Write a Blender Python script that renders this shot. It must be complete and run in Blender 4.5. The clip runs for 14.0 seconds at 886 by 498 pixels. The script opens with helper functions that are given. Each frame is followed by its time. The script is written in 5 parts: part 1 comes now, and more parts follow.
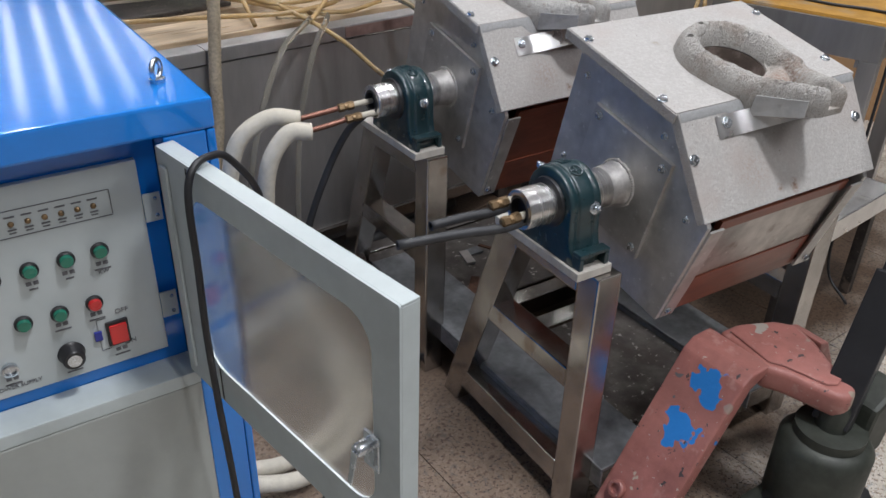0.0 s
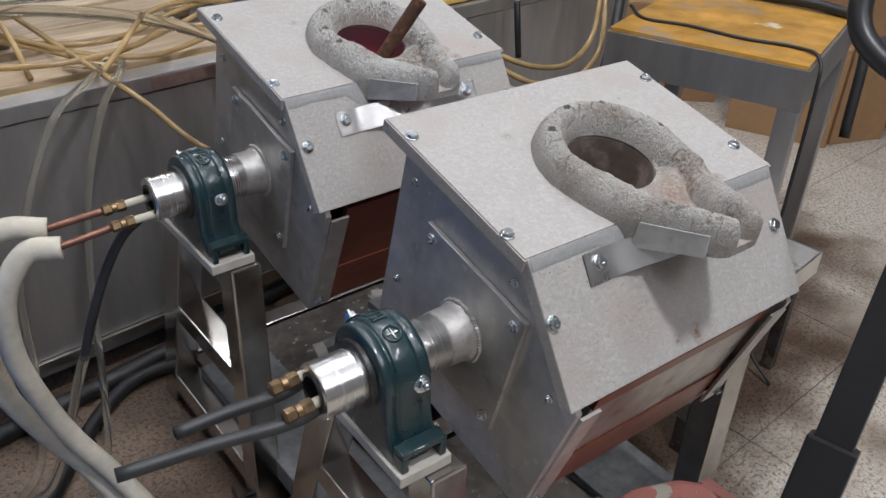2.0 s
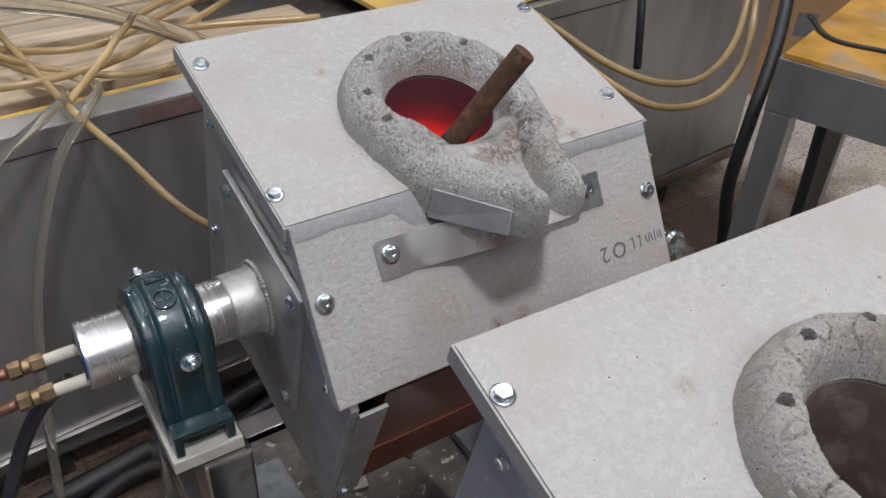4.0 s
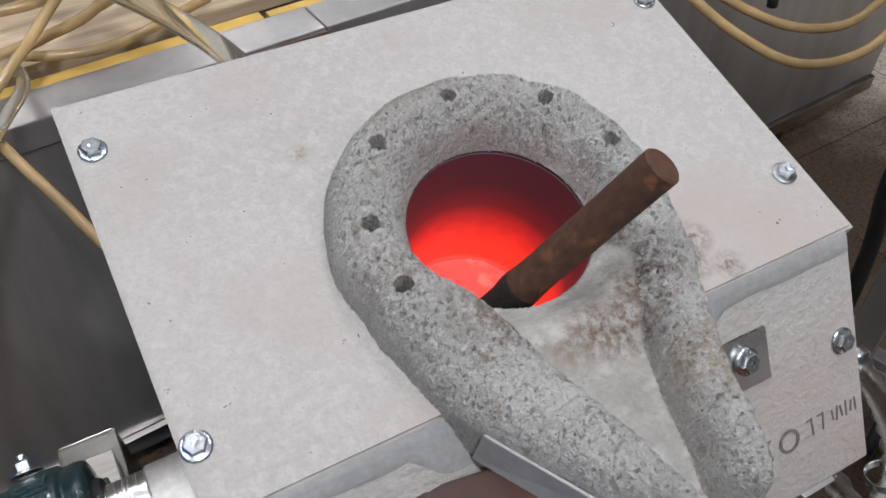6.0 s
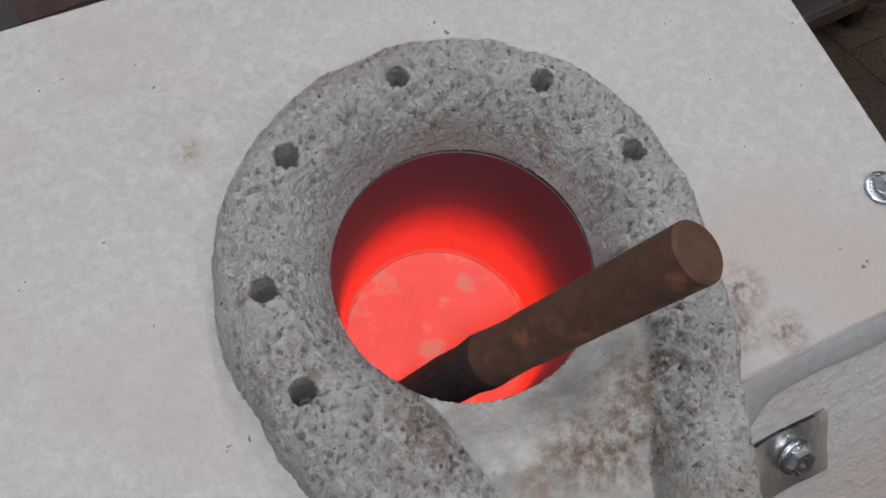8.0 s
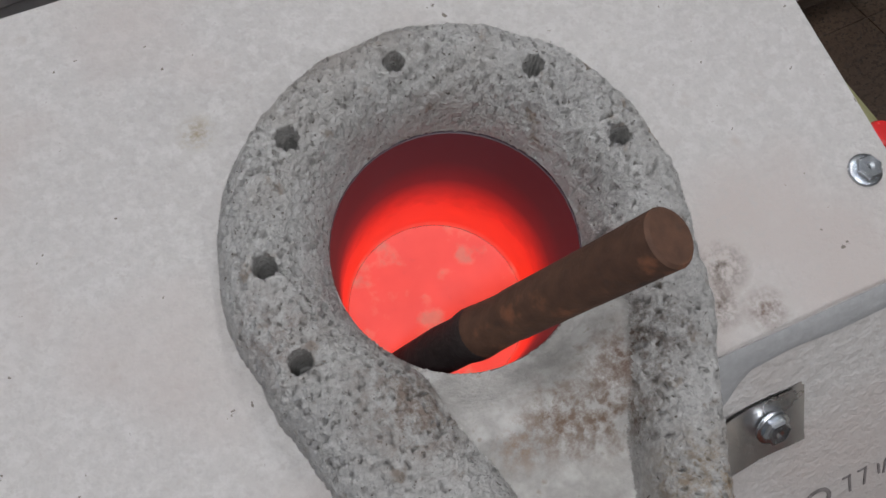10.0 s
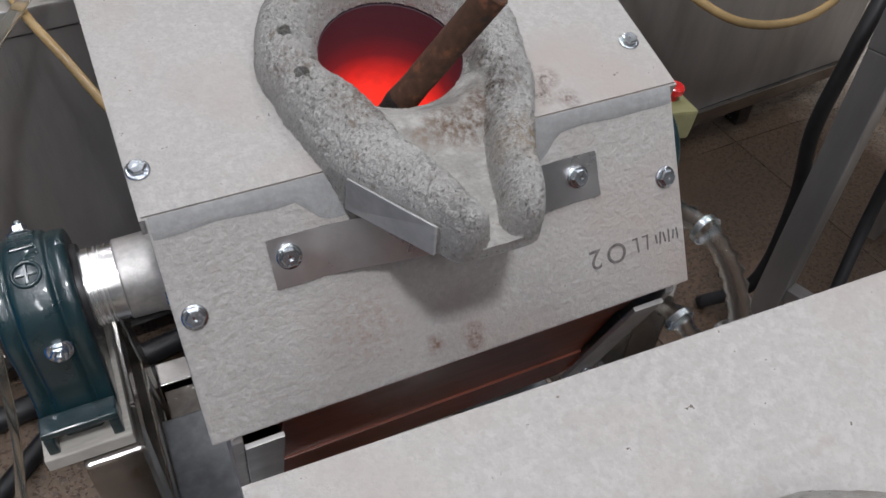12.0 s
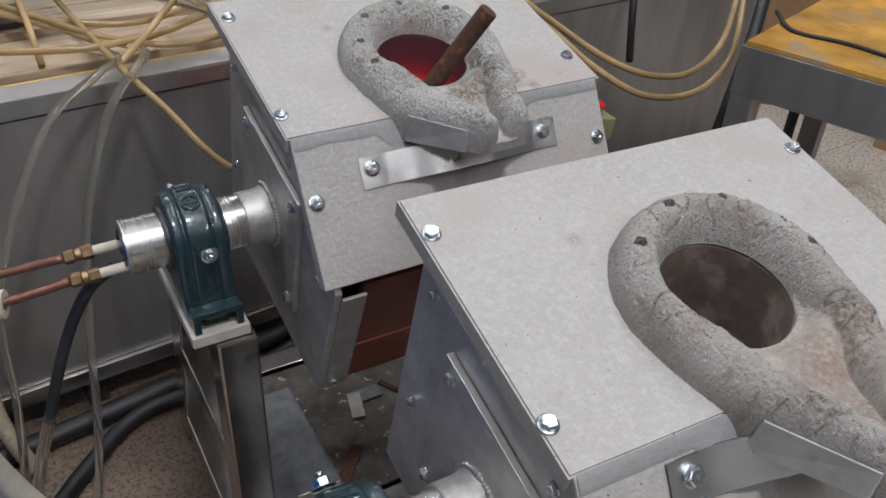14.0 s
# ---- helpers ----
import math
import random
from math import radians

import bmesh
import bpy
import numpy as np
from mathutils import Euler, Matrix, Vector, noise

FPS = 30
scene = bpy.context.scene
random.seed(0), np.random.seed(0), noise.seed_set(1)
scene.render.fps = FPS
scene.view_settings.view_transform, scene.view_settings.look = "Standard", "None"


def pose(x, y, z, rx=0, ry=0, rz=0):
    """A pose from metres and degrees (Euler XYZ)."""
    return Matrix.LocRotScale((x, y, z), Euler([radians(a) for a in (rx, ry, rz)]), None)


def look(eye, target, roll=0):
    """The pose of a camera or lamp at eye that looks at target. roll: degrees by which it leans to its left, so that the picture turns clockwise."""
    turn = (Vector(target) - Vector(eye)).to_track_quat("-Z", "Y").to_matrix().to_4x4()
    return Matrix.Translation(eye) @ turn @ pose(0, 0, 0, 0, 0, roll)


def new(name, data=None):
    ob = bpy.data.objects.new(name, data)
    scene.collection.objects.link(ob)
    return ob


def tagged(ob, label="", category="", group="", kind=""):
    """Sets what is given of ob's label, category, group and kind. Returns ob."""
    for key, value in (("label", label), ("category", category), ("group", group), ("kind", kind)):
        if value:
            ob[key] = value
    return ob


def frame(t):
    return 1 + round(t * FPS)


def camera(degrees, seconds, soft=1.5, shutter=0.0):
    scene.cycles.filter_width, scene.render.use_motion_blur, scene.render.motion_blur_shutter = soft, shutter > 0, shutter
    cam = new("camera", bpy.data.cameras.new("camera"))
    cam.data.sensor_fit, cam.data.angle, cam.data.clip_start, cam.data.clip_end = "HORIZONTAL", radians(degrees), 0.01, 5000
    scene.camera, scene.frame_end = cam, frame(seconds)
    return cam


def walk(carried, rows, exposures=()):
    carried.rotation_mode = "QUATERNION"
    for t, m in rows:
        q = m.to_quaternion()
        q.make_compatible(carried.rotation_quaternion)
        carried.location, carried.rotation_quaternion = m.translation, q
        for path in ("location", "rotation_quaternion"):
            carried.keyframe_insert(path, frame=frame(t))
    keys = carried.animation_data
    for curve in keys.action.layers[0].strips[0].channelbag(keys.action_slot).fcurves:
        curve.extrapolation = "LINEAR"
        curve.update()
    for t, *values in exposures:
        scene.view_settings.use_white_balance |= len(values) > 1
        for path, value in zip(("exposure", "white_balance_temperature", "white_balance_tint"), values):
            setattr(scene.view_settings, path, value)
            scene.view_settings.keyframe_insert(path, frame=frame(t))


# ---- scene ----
cam = camera(56.6, 14.0)
PATH = [
    (0, (0.130, 0.062, 1.384), (1.103, 1.486, 0.372), 1.6),
    (0.5, (0.214, 0.138, 1.388), (1.313, 1.470, 0.380), 2.0),
    (1, (0.317, 0.266, 1.396), (1.480, 1.539, 0.383), 2.2),
    (1.5, (0.454, 0.323, 1.391), (1.589, 1.608, 0.360), 2.3),
    (2, (0.591, 0.359, 1.396), (1.679, 1.675, 0.355), 2.3),
    (2.5, (0.663, 0.461, 1.393), (1.730, 1.784, 0.340), 2.4),
    (2.7, (0.688, 0.519, 1.401), (1.744, 1.845, 0.340), 2.4),
    (4.8, (1.061, 1.048, 1.335), (1.887, 2.361, 0.072), 2.4),
    (5, (1.077, 1.092, 1.341), (1.889, 2.389, 0.054), 2.1),
    (5.5, (1.125, 1.202, 1.330), (1.888, 2.455, -0.029), 1.5),
    (6, (1.186, 1.252, 1.315), (1.865, 2.478, -0.113), 0.4),
    (6.5, (1.230, 1.292, 1.307), (1.847, 2.474, -0.184), 0.3),
    (7, (1.263, 1.350, 1.284), (1.799, 2.471, -0.283), -0.5),
    (7.5, (1.305, 1.367, 1.280), (1.757, 2.412, -0.364), -1.5),
    (8, (1.319, 1.397, 1.267), (1.758, 2.392, -0.411), -1.4),
    (10.5, (1.329, 1.382, 1.307), (1.683, 2.322, -0.422), -3.0),
    (11, (1.299, 1.291, 1.331), (1.716, 2.355, -0.310), -1.3),
    (11.5, (1.232, 1.138, 1.320), (1.785, 2.290, -0.218), 2.6),
    (12, (1.181, 1.005, 1.326), (1.812, 2.256, -0.101), 3.1),
    (12.5, (1.091, 0.952, 1.339), (1.794, 2.281, 0.020), 2.6),
    (13, (1.018, 0.892, 1.351), (1.768, 2.272, 0.113), 2.6),
    (13.5, (0.966, 0.796, 1.369), (1.752, 2.214, 0.198), 2.5),
    (14, (0.883, 0.627, 1.363), (1.740, 2.040, 0.236), 3.0),
]
walk(cam, [(t, look(eye, target, roll)) for t, eye, target, roll in PATH],
     exposures=((0, 0.24), (1.5, 0.20), (2.5, 0.02), (5, 0.14), (5.5, 0.15), (8, -0.20), (10.5, -0.20), (11, -0.08), (12, -0.03), (14, -0.04)))

# ---- light ----
world = bpy.data.worlds.new("hall")
world.use_nodes = True
scene.world = world
world.node_tree.nodes["Background"].inputs[0].default_value = (0.85, 0.92, 1.0, 1)
world.node_tree.nodes["Background"].inputs[1].default_value = 0.25
scene.view_settings.exposure = 0.0


def strip_lamp(name, x, y, z, sx, sy, watts, colour=(1.0, 0.97, 0.92)):
    data = bpy.data.lights.new(name, "AREA")
    data.shape, data.size, data.size_y, data.energy, data.color = "RECTANGLE", sx, sy, watts, colour
    ob = new(name, data)
    ob.matrix_world = pose(x, y, z)
    return ob


COOL = (0.955, 0.972, 1.03)
for lx, power in ((-1.9, 0.5), (0.55, 1.5), (2.75, 1.5), (5.2, 0.5)):
    strip_lamp("ceiling_tube_lamp", lx, 2.3, 4.2, 0.10, 2.2, 26.5 * power, COOL)
    strip_lamp("ceiling_tube_lamp", lx, -2.2, 4.2, 0.10, 2.2, 26.5 * power, COOL)
    strip_lamp("ceiling_tube_lamp", lx, 6.4, 4.2, 0.10, 2.2, 25 * power, COOL)
strip_lamp("ceiling_panel_lamp", 1.22, -0.05, 4.2, 0.36, 0.36, 78, COOL)
for i in range(6):
    far_lamp = strip_lamp("ceiling_tube_lamp", 1.10 + 0.46 * i, 14.0, 4.6, 0.13, 6.0, 9, COOL)
    far_lamp.matrix_world = pose(1.10 + 0.46 * i, 14.0, 4.6, 0, 0, -7)


# ---- materials ----
def material(name, colour, rough=0.5, metal=0.0, spots=(), bump=0.0, bump_scale=200.0, grain=0.15, grain_scale=40.0,
             blotch=0.15, blotch_scale=6.0, coat=0.0, transmission=0.0, rough_var=0.1, stretch=(1, 1, 1), stains=()):
    """A procedural surface: a base colour with grain and blotches, coloured spots, fine relief, uneven gloss."""
    mat = bpy.data.materials.new(name)
    mat.use_nodes = True
    nt = mat.node_tree
    n, l = nt.nodes, nt.links
    p = n["Principled BSDF"]
    tc = n.new("ShaderNodeTexCoord")
    mp = n.new("ShaderNodeMapping")
    mp.inputs["Scale"].default_value = stretch
    l.new(tc.outputs["Object"], mp.inputs[0])
    info = n.new("ShaderNodeObjectInfo")
    shift = n.new("ShaderNodeVectorMath")
    shift.operation = "ADD"
    l.new(mp.outputs[0], shift.inputs[0])
    l.new(info.outputs["Random"], shift.inputs[1])
    where = shift.outputs[0]

    def noise_tex(scale, detail=4.0, rough_=0.6):
        t = n.new("ShaderNodeTexNoise")
        t.inputs["Scale"].default_value, t.inputs["Detail"].default_value, t.inputs["Roughness"].default_value = scale, detail, rough_
        l.new(where, t.inputs["Vector"])
        return t.outputs["Fac"]

    def ramp(fac, a, b, ca, cb):
        r = n.new("ShaderNodeValToRGB")
        r.color_ramp.elements[0].position, r.color_ramp.elements[1].position = a, b
        r.color_ramp.elements[0].color, r.color_ramp.elements[1].color = (*ca, 1), (*cb, 1)
        l.new(fac, r.inputs[0])
        return r.outputs[0]

    def mix(fac, a, b):
        m = n.new("ShaderNodeMix")
        m.data_type = "RGBA"
        if isinstance(fac, float):
            m.inputs[0].default_value = fac
        else:
            l.new(fac, m.inputs[0])
        l.new(a, m.inputs[6])
        if isinstance(b, tuple):
            m.inputs[7].default_value = (*b, 1)
        else:
            l.new(b, m.inputs[7])
        return m.outputs[2]

    dark = tuple(c * (1 - grain) for c in colour)
    light = tuple(min(1, c * (1 + grain)) for c in colour)
    col = ramp(noise_tex(grain_scale), 0.3, 0.7, dark, light)
    if blotch:
        tint = ramp(noise_tex(blotch_scale, 5.0), 0.35, 0.7, (1 - blotch,) * 3, (1 + blotch * 0.3,) * 3)
        m = n.new("ShaderNodeMix")
        m.data_type, m.blend_type = "RGBA", "MULTIPLY"
        m.inputs[0].default_value = 1.0
        l.new(col, m.inputs[6])
        l.new(tint, m.inputs[7])
        col = m.outputs[2]
    for scale, lo, hi, c in spots:
        f = ramp(noise_tex(scale, 3.0, 0.55), lo, hi, (0, 0, 0), (1, 1, 1))
        col = mix(f, col, c)
    for centre, radius, c in stains:
        d = n.new("ShaderNodeVectorMath")
        d.operation = "DISTANCE"
        l.new(tc.outputs["Object"], d.inputs[0])
        d.inputs[1].default_value = centre
        edge = n.new("ShaderNodeMapRange")
        edge.inputs["From Min"].default_value, edge.inputs["From Max"].default_value = radius, radius * 0.2
        l.new(d.outputs["Value"], edge.inputs["Value"])
        speck = n.new("ShaderNodeMath")
        speck.operation = "MULTIPLY"
        l.new(edge.outputs[0], speck.inputs[0])
        l.new(ramp(noise_tex(150, 4.0, 0.7), 0.40, 0.62, (0, 0, 0), (1, 1, 1)), speck.inputs[1])
        col = mix(speck.outputs[0], col, c)
    l.new(col, p.inputs["Base Color"])
    p.inputs["Metallic"].default_value = metal
    rr = n.new("ShaderNodeMapRange")
    rr.inputs["To Min"].default_value, rr.inputs["To Max"].default_value = max(0.02, rough - rough_var), min(1, rough + rough_var)
    l.new(noise_tex(blotch_scale * 2.3, 4.0), rr.inputs["Value"])
    l.new(rr.outputs[0], p.inputs["Roughness"])
    if coat:
        p.inputs["Coat Weight"].default_value, p.inputs["Coat Roughness"].default_value = coat, 0.08
    if transmission:
        p.inputs["Transmission Weight"].default_value = transmission
    if bump:
        b = n.new("ShaderNodeBump")
        b.inputs["Strength"].default_value, b.inputs["Distance"].default_value = 1.0, bump
        l.new(noise_tex(bump_scale, 6.0, 0.65), b.inputs["Height"])
        l.new(b.outputs[0], p.inputs["Normal"])
    return mat


HOLES = ((0.2415, 0.1885), (0.3040, 0.1622), (0.3275, 0.1138), (0.1805, 0.1695), (0.1502, 0.1155), (0.1498, 0.0700))
COLD_HOLES = ((0.225, 0.189), (0.284, 0.182), (0.169, 0.156), (0.166, 0.103), (0.327, 0.136), (0.331, 0.104))
GROUT = material("brown_grout", (0.17, 0.14, 0.115), 0.8)
BOARD = material("cement_board", (0.415, 0.397, 0.377), 0.75, spots=((150, 0.46, 0.64, (0.442, 0.426, 0.408)), (120, 0.54, 0.66, (0.392, 0.374, 0.355)), (7, 0.52, 0.72, (0.39, 0.348, 0.322)), (260, 0.54, 0.72, (0.375, 0.353, 0.332)), (9, 0.56, 0.78, (0.385, 0.345, 0.32)), (34, 0.66, 0.78, (0.36, 0.325, 0.295)), (150, 0.725, 0.75, (0.15, 0.13, 0.11)), (60, 0.745, 0.765, (0.20, 0.17, 0.14))), bump=0.0022, bump_scale=130, grain=0.09, grain_scale=240, blotch=0.10, blotch_scale=5,
                 stains=(((0.362, 0.040, 0.0), 0.016, (0.10, 0.08, 0.065)), ((0.350, 0.022, 0.0), 0.014, (0.10, 0.075, 0.06)), ((0.372, 0.012, 0.0), 0.014, (0.14, 0.10, 0.08)), ((0.142, 0.206, 0.0), 0.012, (0.25, 0.215, 0.15)), ((0.207, -0.169, 0.0), 0.012, (0.21, 0.13, 0.09)), ((0.2428, -0.170, 0.0), 0.014, (0.19, 0.11, 0.075)), ((0.2440, -0.181, 0.0), 0.011, (0.21, 0.13, 0.09)), ((0.15, -0.13, 0.0), 0.06, (0.33, 0.28, 0.25))))
SEAM = material("seam_mortar", (0.31, 0.312, 0.31), 0.85, bump=0.0006, bump_scale=300, grain=0.1, grain_scale=150)
BED = material("smooth_pale_mortar", (0.35, 0.335, 0.312), 0.95, stains=(((0.268, 0.000, 0.018), 0.030, (0.12, 0.08, 0.055)), ((0.246, 0.004, 0.020), 0.026, (0.15, 0.10, 0.07)), ((0.285, 0.018, 0.018), 0.024, (0.12, 0.08, 0.06)), ((0.225, 0.000, 0.020), 0.016, (0.22, 0.16, 0.12))), grain=0.12, grain_scale=260, blotch=0.25, blotch_scale=35, bump=0.0018, bump_scale=260, spots=((60, 0.52, 0.74, (0.44, 0.425, 0.405)), (140, 0.62, 0.72, (0.25, 0.22, 0.19))))
BED_COLD = material("smooth_grey_mortar", (0.37, 0.335, 0.30), 0.95, stains=(((0.262, 0.000, 0.018), 0.05, (0.27, 0.17, 0.13)), ((0.25, -0.05, 0.03), 0.03, (0.20, 0.14, 0.11))), grain=0.12, grain_scale=220, blotch=0.25, blotch_scale=30, bump=0.0022, bump_scale=240, spots=((60, 0.54, 0.74, (0.36, 0.335, 0.305)), (140, 0.62, 0.72, (0.20, 0.17, 0.14))))
MORTAR = material("refractory_mortar", (0.52, 0.505, 0.48), 0.95, spots=((24, 0.50, 0.72, (0.60, 0.585, 0.56)), (9, 0.52, 0.70, (0.38, 0.345, 0.31)), (180, 0.56, 0.72, (0.60, 0.59, 0.565)), (70, 0.62, 0.72, (0.33, 0.28, 0.235)), (330, 0.64, 0.71, (0.17, 0.15, 0.13))), bump=0.0058, bump_scale=340, grain=0.18, grain_scale=420, blotch=0.16, blotch_scale=16,
                  stains=(((0.294, 0.022, 0.028), 0.034, (0.11, 0.075, 0.055)), ((0.19, 0.035, 0.035), 0.040, (0.24, 0.185, 0.15)), ((0.276, -0.004, 0.024), 0.022, (0.15, 0.10, 0.07)), ((0.286, -0.05, 0.045), 0.036, (0.30, 0.21, 0.12)), ((0.145, 0.085, 0.03), 0.03, (0.30, 0.25, 0.22))))
MORTAR_COLD = material("dry_mortar", (0.42, 0.40, 0.37), 0.95, spots=((18, 0.52, 0.72, (0.29, 0.25, 0.215)), (12, 0.55, 0.72, (0.43, 0.415, 0.39)), (300, 0.58, 0.70, (0.42, 0.40, 0.37)), (340, 0.64, 0.70, (0.12, 0.10, 0.09))), bump=0.004, bump_scale=300, grain=0.10, grain_scale=300, blotch=0.15, blotch_scale=12,
                       stains=(((0.197, -0.040, 0.050), 0.030, (0.04, 0.032, 0.028)), ((0.275, 0.01, 0.02), 0.06, (0.25, 0.165, 0.13)), ((0.262, -0.085, 0.05), 0.03, (0.10, 0.085, 0.075)), ((0.30, 0.03, 0.04), 0.04, (0.17, 0.12, 0.09))))
MICA = material("grey_mica_board", (0.47, 0.47, 0.465), 0.65, grain=0.08, grain_scale=60, blotch=0.2, blotch_scale=25, spots=((40, 0.58, 0.70, (0.36, 0.355, 0.345)),))
ALU = material("brushed_aluminium", (0.66, 0.645, 0.625), 0.50, 0.9, grain=0.1, grain_scale=30, blotch=0.3, blotch_scale=5, rough_var=0.14, bump=0.0004, bump_scale=40, spots=((14, 0.60, 0.75, (0.42, 0.40, 0.38)), (70, 0.66, 0.72, (0.75, 0.74, 0.72))))
DULL = material("dull_greasy_metal", (0.56, 0.53, 0.50), 0.36, 0.8, grain=0.12, grain_scale=30, blotch=0.4, blotch_scale=9, spots=((20, 0.60, 0.75, (0.25, 0.20, 0.17)), (90, 0.68, 0.72, (0.7, 0.68, 0.66))), bump=0.0005, bump_scale=60)
ALU_BRIGHT = material("shiny_aluminium_sheet", (0.86, 0.85, 0.84), 0.30, 1.0, grain=0.04, blotch=0.12, blotch_scale=12, rough_var=0.10, bump=0.0010, bump_scale=18)
CASTING = material("dull_cast_collar", (0.62, 0.60, 0.58), 0.52, 0.9, grain=0.12, grain_scale=120, blotch=0.3, blotch_scale=25, bump=0.0006, bump_scale=160)
STEEL = material("stainless_tube", (0.54, 0.515, 0.49), 0.21, 1.0, grain=0.06, blotch=0.3, blotch_scale=9, rough_var=0.12, spots=((20, 0.62, 0.74, (0.33, 0.27, 0.22)),))
SHEET = material("stainless_sheet", (0.47, 0.46, 0.45), 0.40, 0.8, grain=0.06, grain_scale=14, blotch=0.3, blotch_scale=2.2, rough_var=0.12, stretch=(2.5, 2.5, 0.5), bump=0.002, bump_scale=5)
TURNED = material("turned_steel", (0.72, 0.71, 0.70), 0.27, 1.0, rough_var=0.03, grain=0.10, grain_scale=160, blotch=0.05, stretch=(10, 0.2, 0.2))
ZINC = material("zinc_bolt", (0.66, 0.70, 0.74), 0.25, 1.0, grain=0.1, grain_scale=150, blotch=0.2, blotch_scale=60)
GREEN = material("dark_green_enamel", (0.008, 0.030, 0.036), 0.30, 0.0, grain=0.15, grain_scale=60, blotch=0.2, blotch_scale=25, bump=0.0008, bump_scale=70, coat=0.5)
BAKELITE = material("red_brown_bakelite", (0.21, 0.062, 0.035), 0.32, grain=0.12, grain_scale=20, blotch=0.3, blotch_scale=6, stretch=(1, 1, 4))
RUST = material("rusty_steel", (0.10, 0.048, 0.028), 0.8, 0.2, spots=((60, 0.58, 0.7, (0.20, 0.08, 0.04)), (35, 0.6, 0.7, (0.04, 0.028, 0.022))), bump=0.0008, bump_scale=200, grain=0.25, grain_scale=120)
TIP_SILHOUETTE = material("mill_scale_in_silhouette", (0.030, 0.022, 0.020), 0.75, 0.2, grain=0.3, grain_scale=120, blotch=0.3, blotch_scale=30, bump=0.002, bump_scale=150)
BRASS = material("brass", (0.30, 0.205, 0.115), 0.42, 0.9, grain=0.2, grain_scale=90, blotch=0.3, blotch_scale=40)
COPPER = material("dull_copper", (0.23, 0.115, 0.085), 0.45, 0.8, grain=0.15, blotch=0.3, blotch_scale=20)
FOAM = material("white_foam_lagging", (0.60, 0.555, 0.46), 0.85, grain=0.08, grain_scale=60, blotch=0.2, blotch_scale=10, bump=0.0008, bump_scale=120)
RUBBER = material("black_rubber", (0.018, 0.018, 0.02), 0.5, grain=0.2, blotch=0.3, blotch_scale=15)
GREY_RUBBER = material("dark_grey_rubber", (0.030, 0.031, 0.034), 0.5, grain=0.15, blotch=0.3, blotch_scale=15)
AMBER_HOSE = material("amber_pvc_hose", (0.64, 0.45, 0.22), 0.22, grain=0.15, grain_scale=20, blotch=0.35, blotch_scale=6, transmission=0.4)
CLEAR_HOSE = material("clear_pvc_hose", (0.90, 0.87, 0.77), 0.08, grain=0.06, blotch=0.15, blotch_scale=6, transmission=0.94, rough_var=0.04)
CLEAR_HOSE.node_tree.nodes["Principled BSDF"].inputs["IOR"].default_value = 1.3
BRAID_HOSE = material("braided_pvc_hose", (0.50, 0.42, 0.30), 0.35, grain=0.3, grain_scale=130, blotch=0.25, blotch_scale=8, transmission=0.2)
BLUE = material("blue_gloss_paint", (0.006, 0.20, 0.68), 0.17, grain=0.03, blotch=0.08, blotch_scale=3, coat=0.5, rough_var=0.05, bump=0.0006, bump_scale=9)
GREY_PAINT = material("light_grey_paint", (0.47, 0.52, 0.52), 0.4, grain=0.03, blotch=0.1, blotch_scale=5, bump=0.0002, bump_scale=300)
PANEL = material("control_panel_grey", (0.46, 0.50, 0.50), 0.45, grain=0.02, blotch=0.06, blotch_scale=4)
LOWER = material("lower_door_grey", (0.36, 0.38, 0.36), 0.5, grain=0.03, blotch=0.12, blotch_scale=3)
INK = material("black_print", (0.13, 0.13, 0.14), 0.6, grain=0.1)
STAMP = material("faded_stamp_ink", (0.16, 0.145, 0.14), 0.8, grain=0.35, grain_scale=200)
GREEN_CAP = material("green_push_button", (0.01, 0.16, 0.10), 0.25, grain=0.05, coat=0.4)
RED_CAP = material("red_push_button", (0.55, 0.02, 0.02), 0.25, grain=0.05, coat=0.4)
BLACK_PLASTIC = material("black_plastic", (0.02, 0.02, 0.022), 0.4, grain=0.1, blotch=0.2)
NAVY = material("navy_indicator", (0.02, 0.03, 0.25), 0.3, grain=0.05)
DARK_STEEL = material("dark_oily_steel", (0.066, 0.056, 0.050), 0.58, 0.4, grain=0.3, grain_scale=40, blotch=0.5, blotch_scale=7, bump=0.0010, bump_scale=90, spots=((25, 0.62, 0.70, (0.13, 0.10, 0.08)), (130, 0.66, 0.70, (0.26, 0.22, 0.18))))
TRAY = material("oily_sheet_steel", (0.19, 0.17, 0.155), 0.40, 0.75, grain=0.2, grain_scale=30, blotch=0.5, blotch_scale=9, bump=0.001, bump_scale=40, spots=((12, 0.52, 0.66, (0.10, 0.085, 0.075)), (60, 0.64, 0.70, (0.5, 0.47, 0.44))))
FORK = material("scuffed_fork_steel", (0.24, 0.25, 0.26), 0.42, 0.6, grain=0.2, blotch=0.45, blotch_scale=6)
OLIVE = material("greasy_pump_housing", (0.045, 0.05, 0.04), 0.5, 0.2, grain=0.25, grain_scale=40, blotch=0.4, blotch_scale=9)
SHIM = material("pale_wood_shim", (0.50, 0.47, 0.42), 0.7, grain=0.12, grain_scale=40, blotch=0.15, stretch=(1, 8, 1))
PLY = material("orange_varnished_plywood", (0.62, 0.33, 0.07), 0.22, grain=0.15, grain_scale=8, blotch=0.45, blotch_scale=4, spots=((6, 0.58, 0.72, (0.36, 0.27, 0.18)), (9, 0.66, 0.75, (0.70, 0.60, 0.45))), coat=0.3)
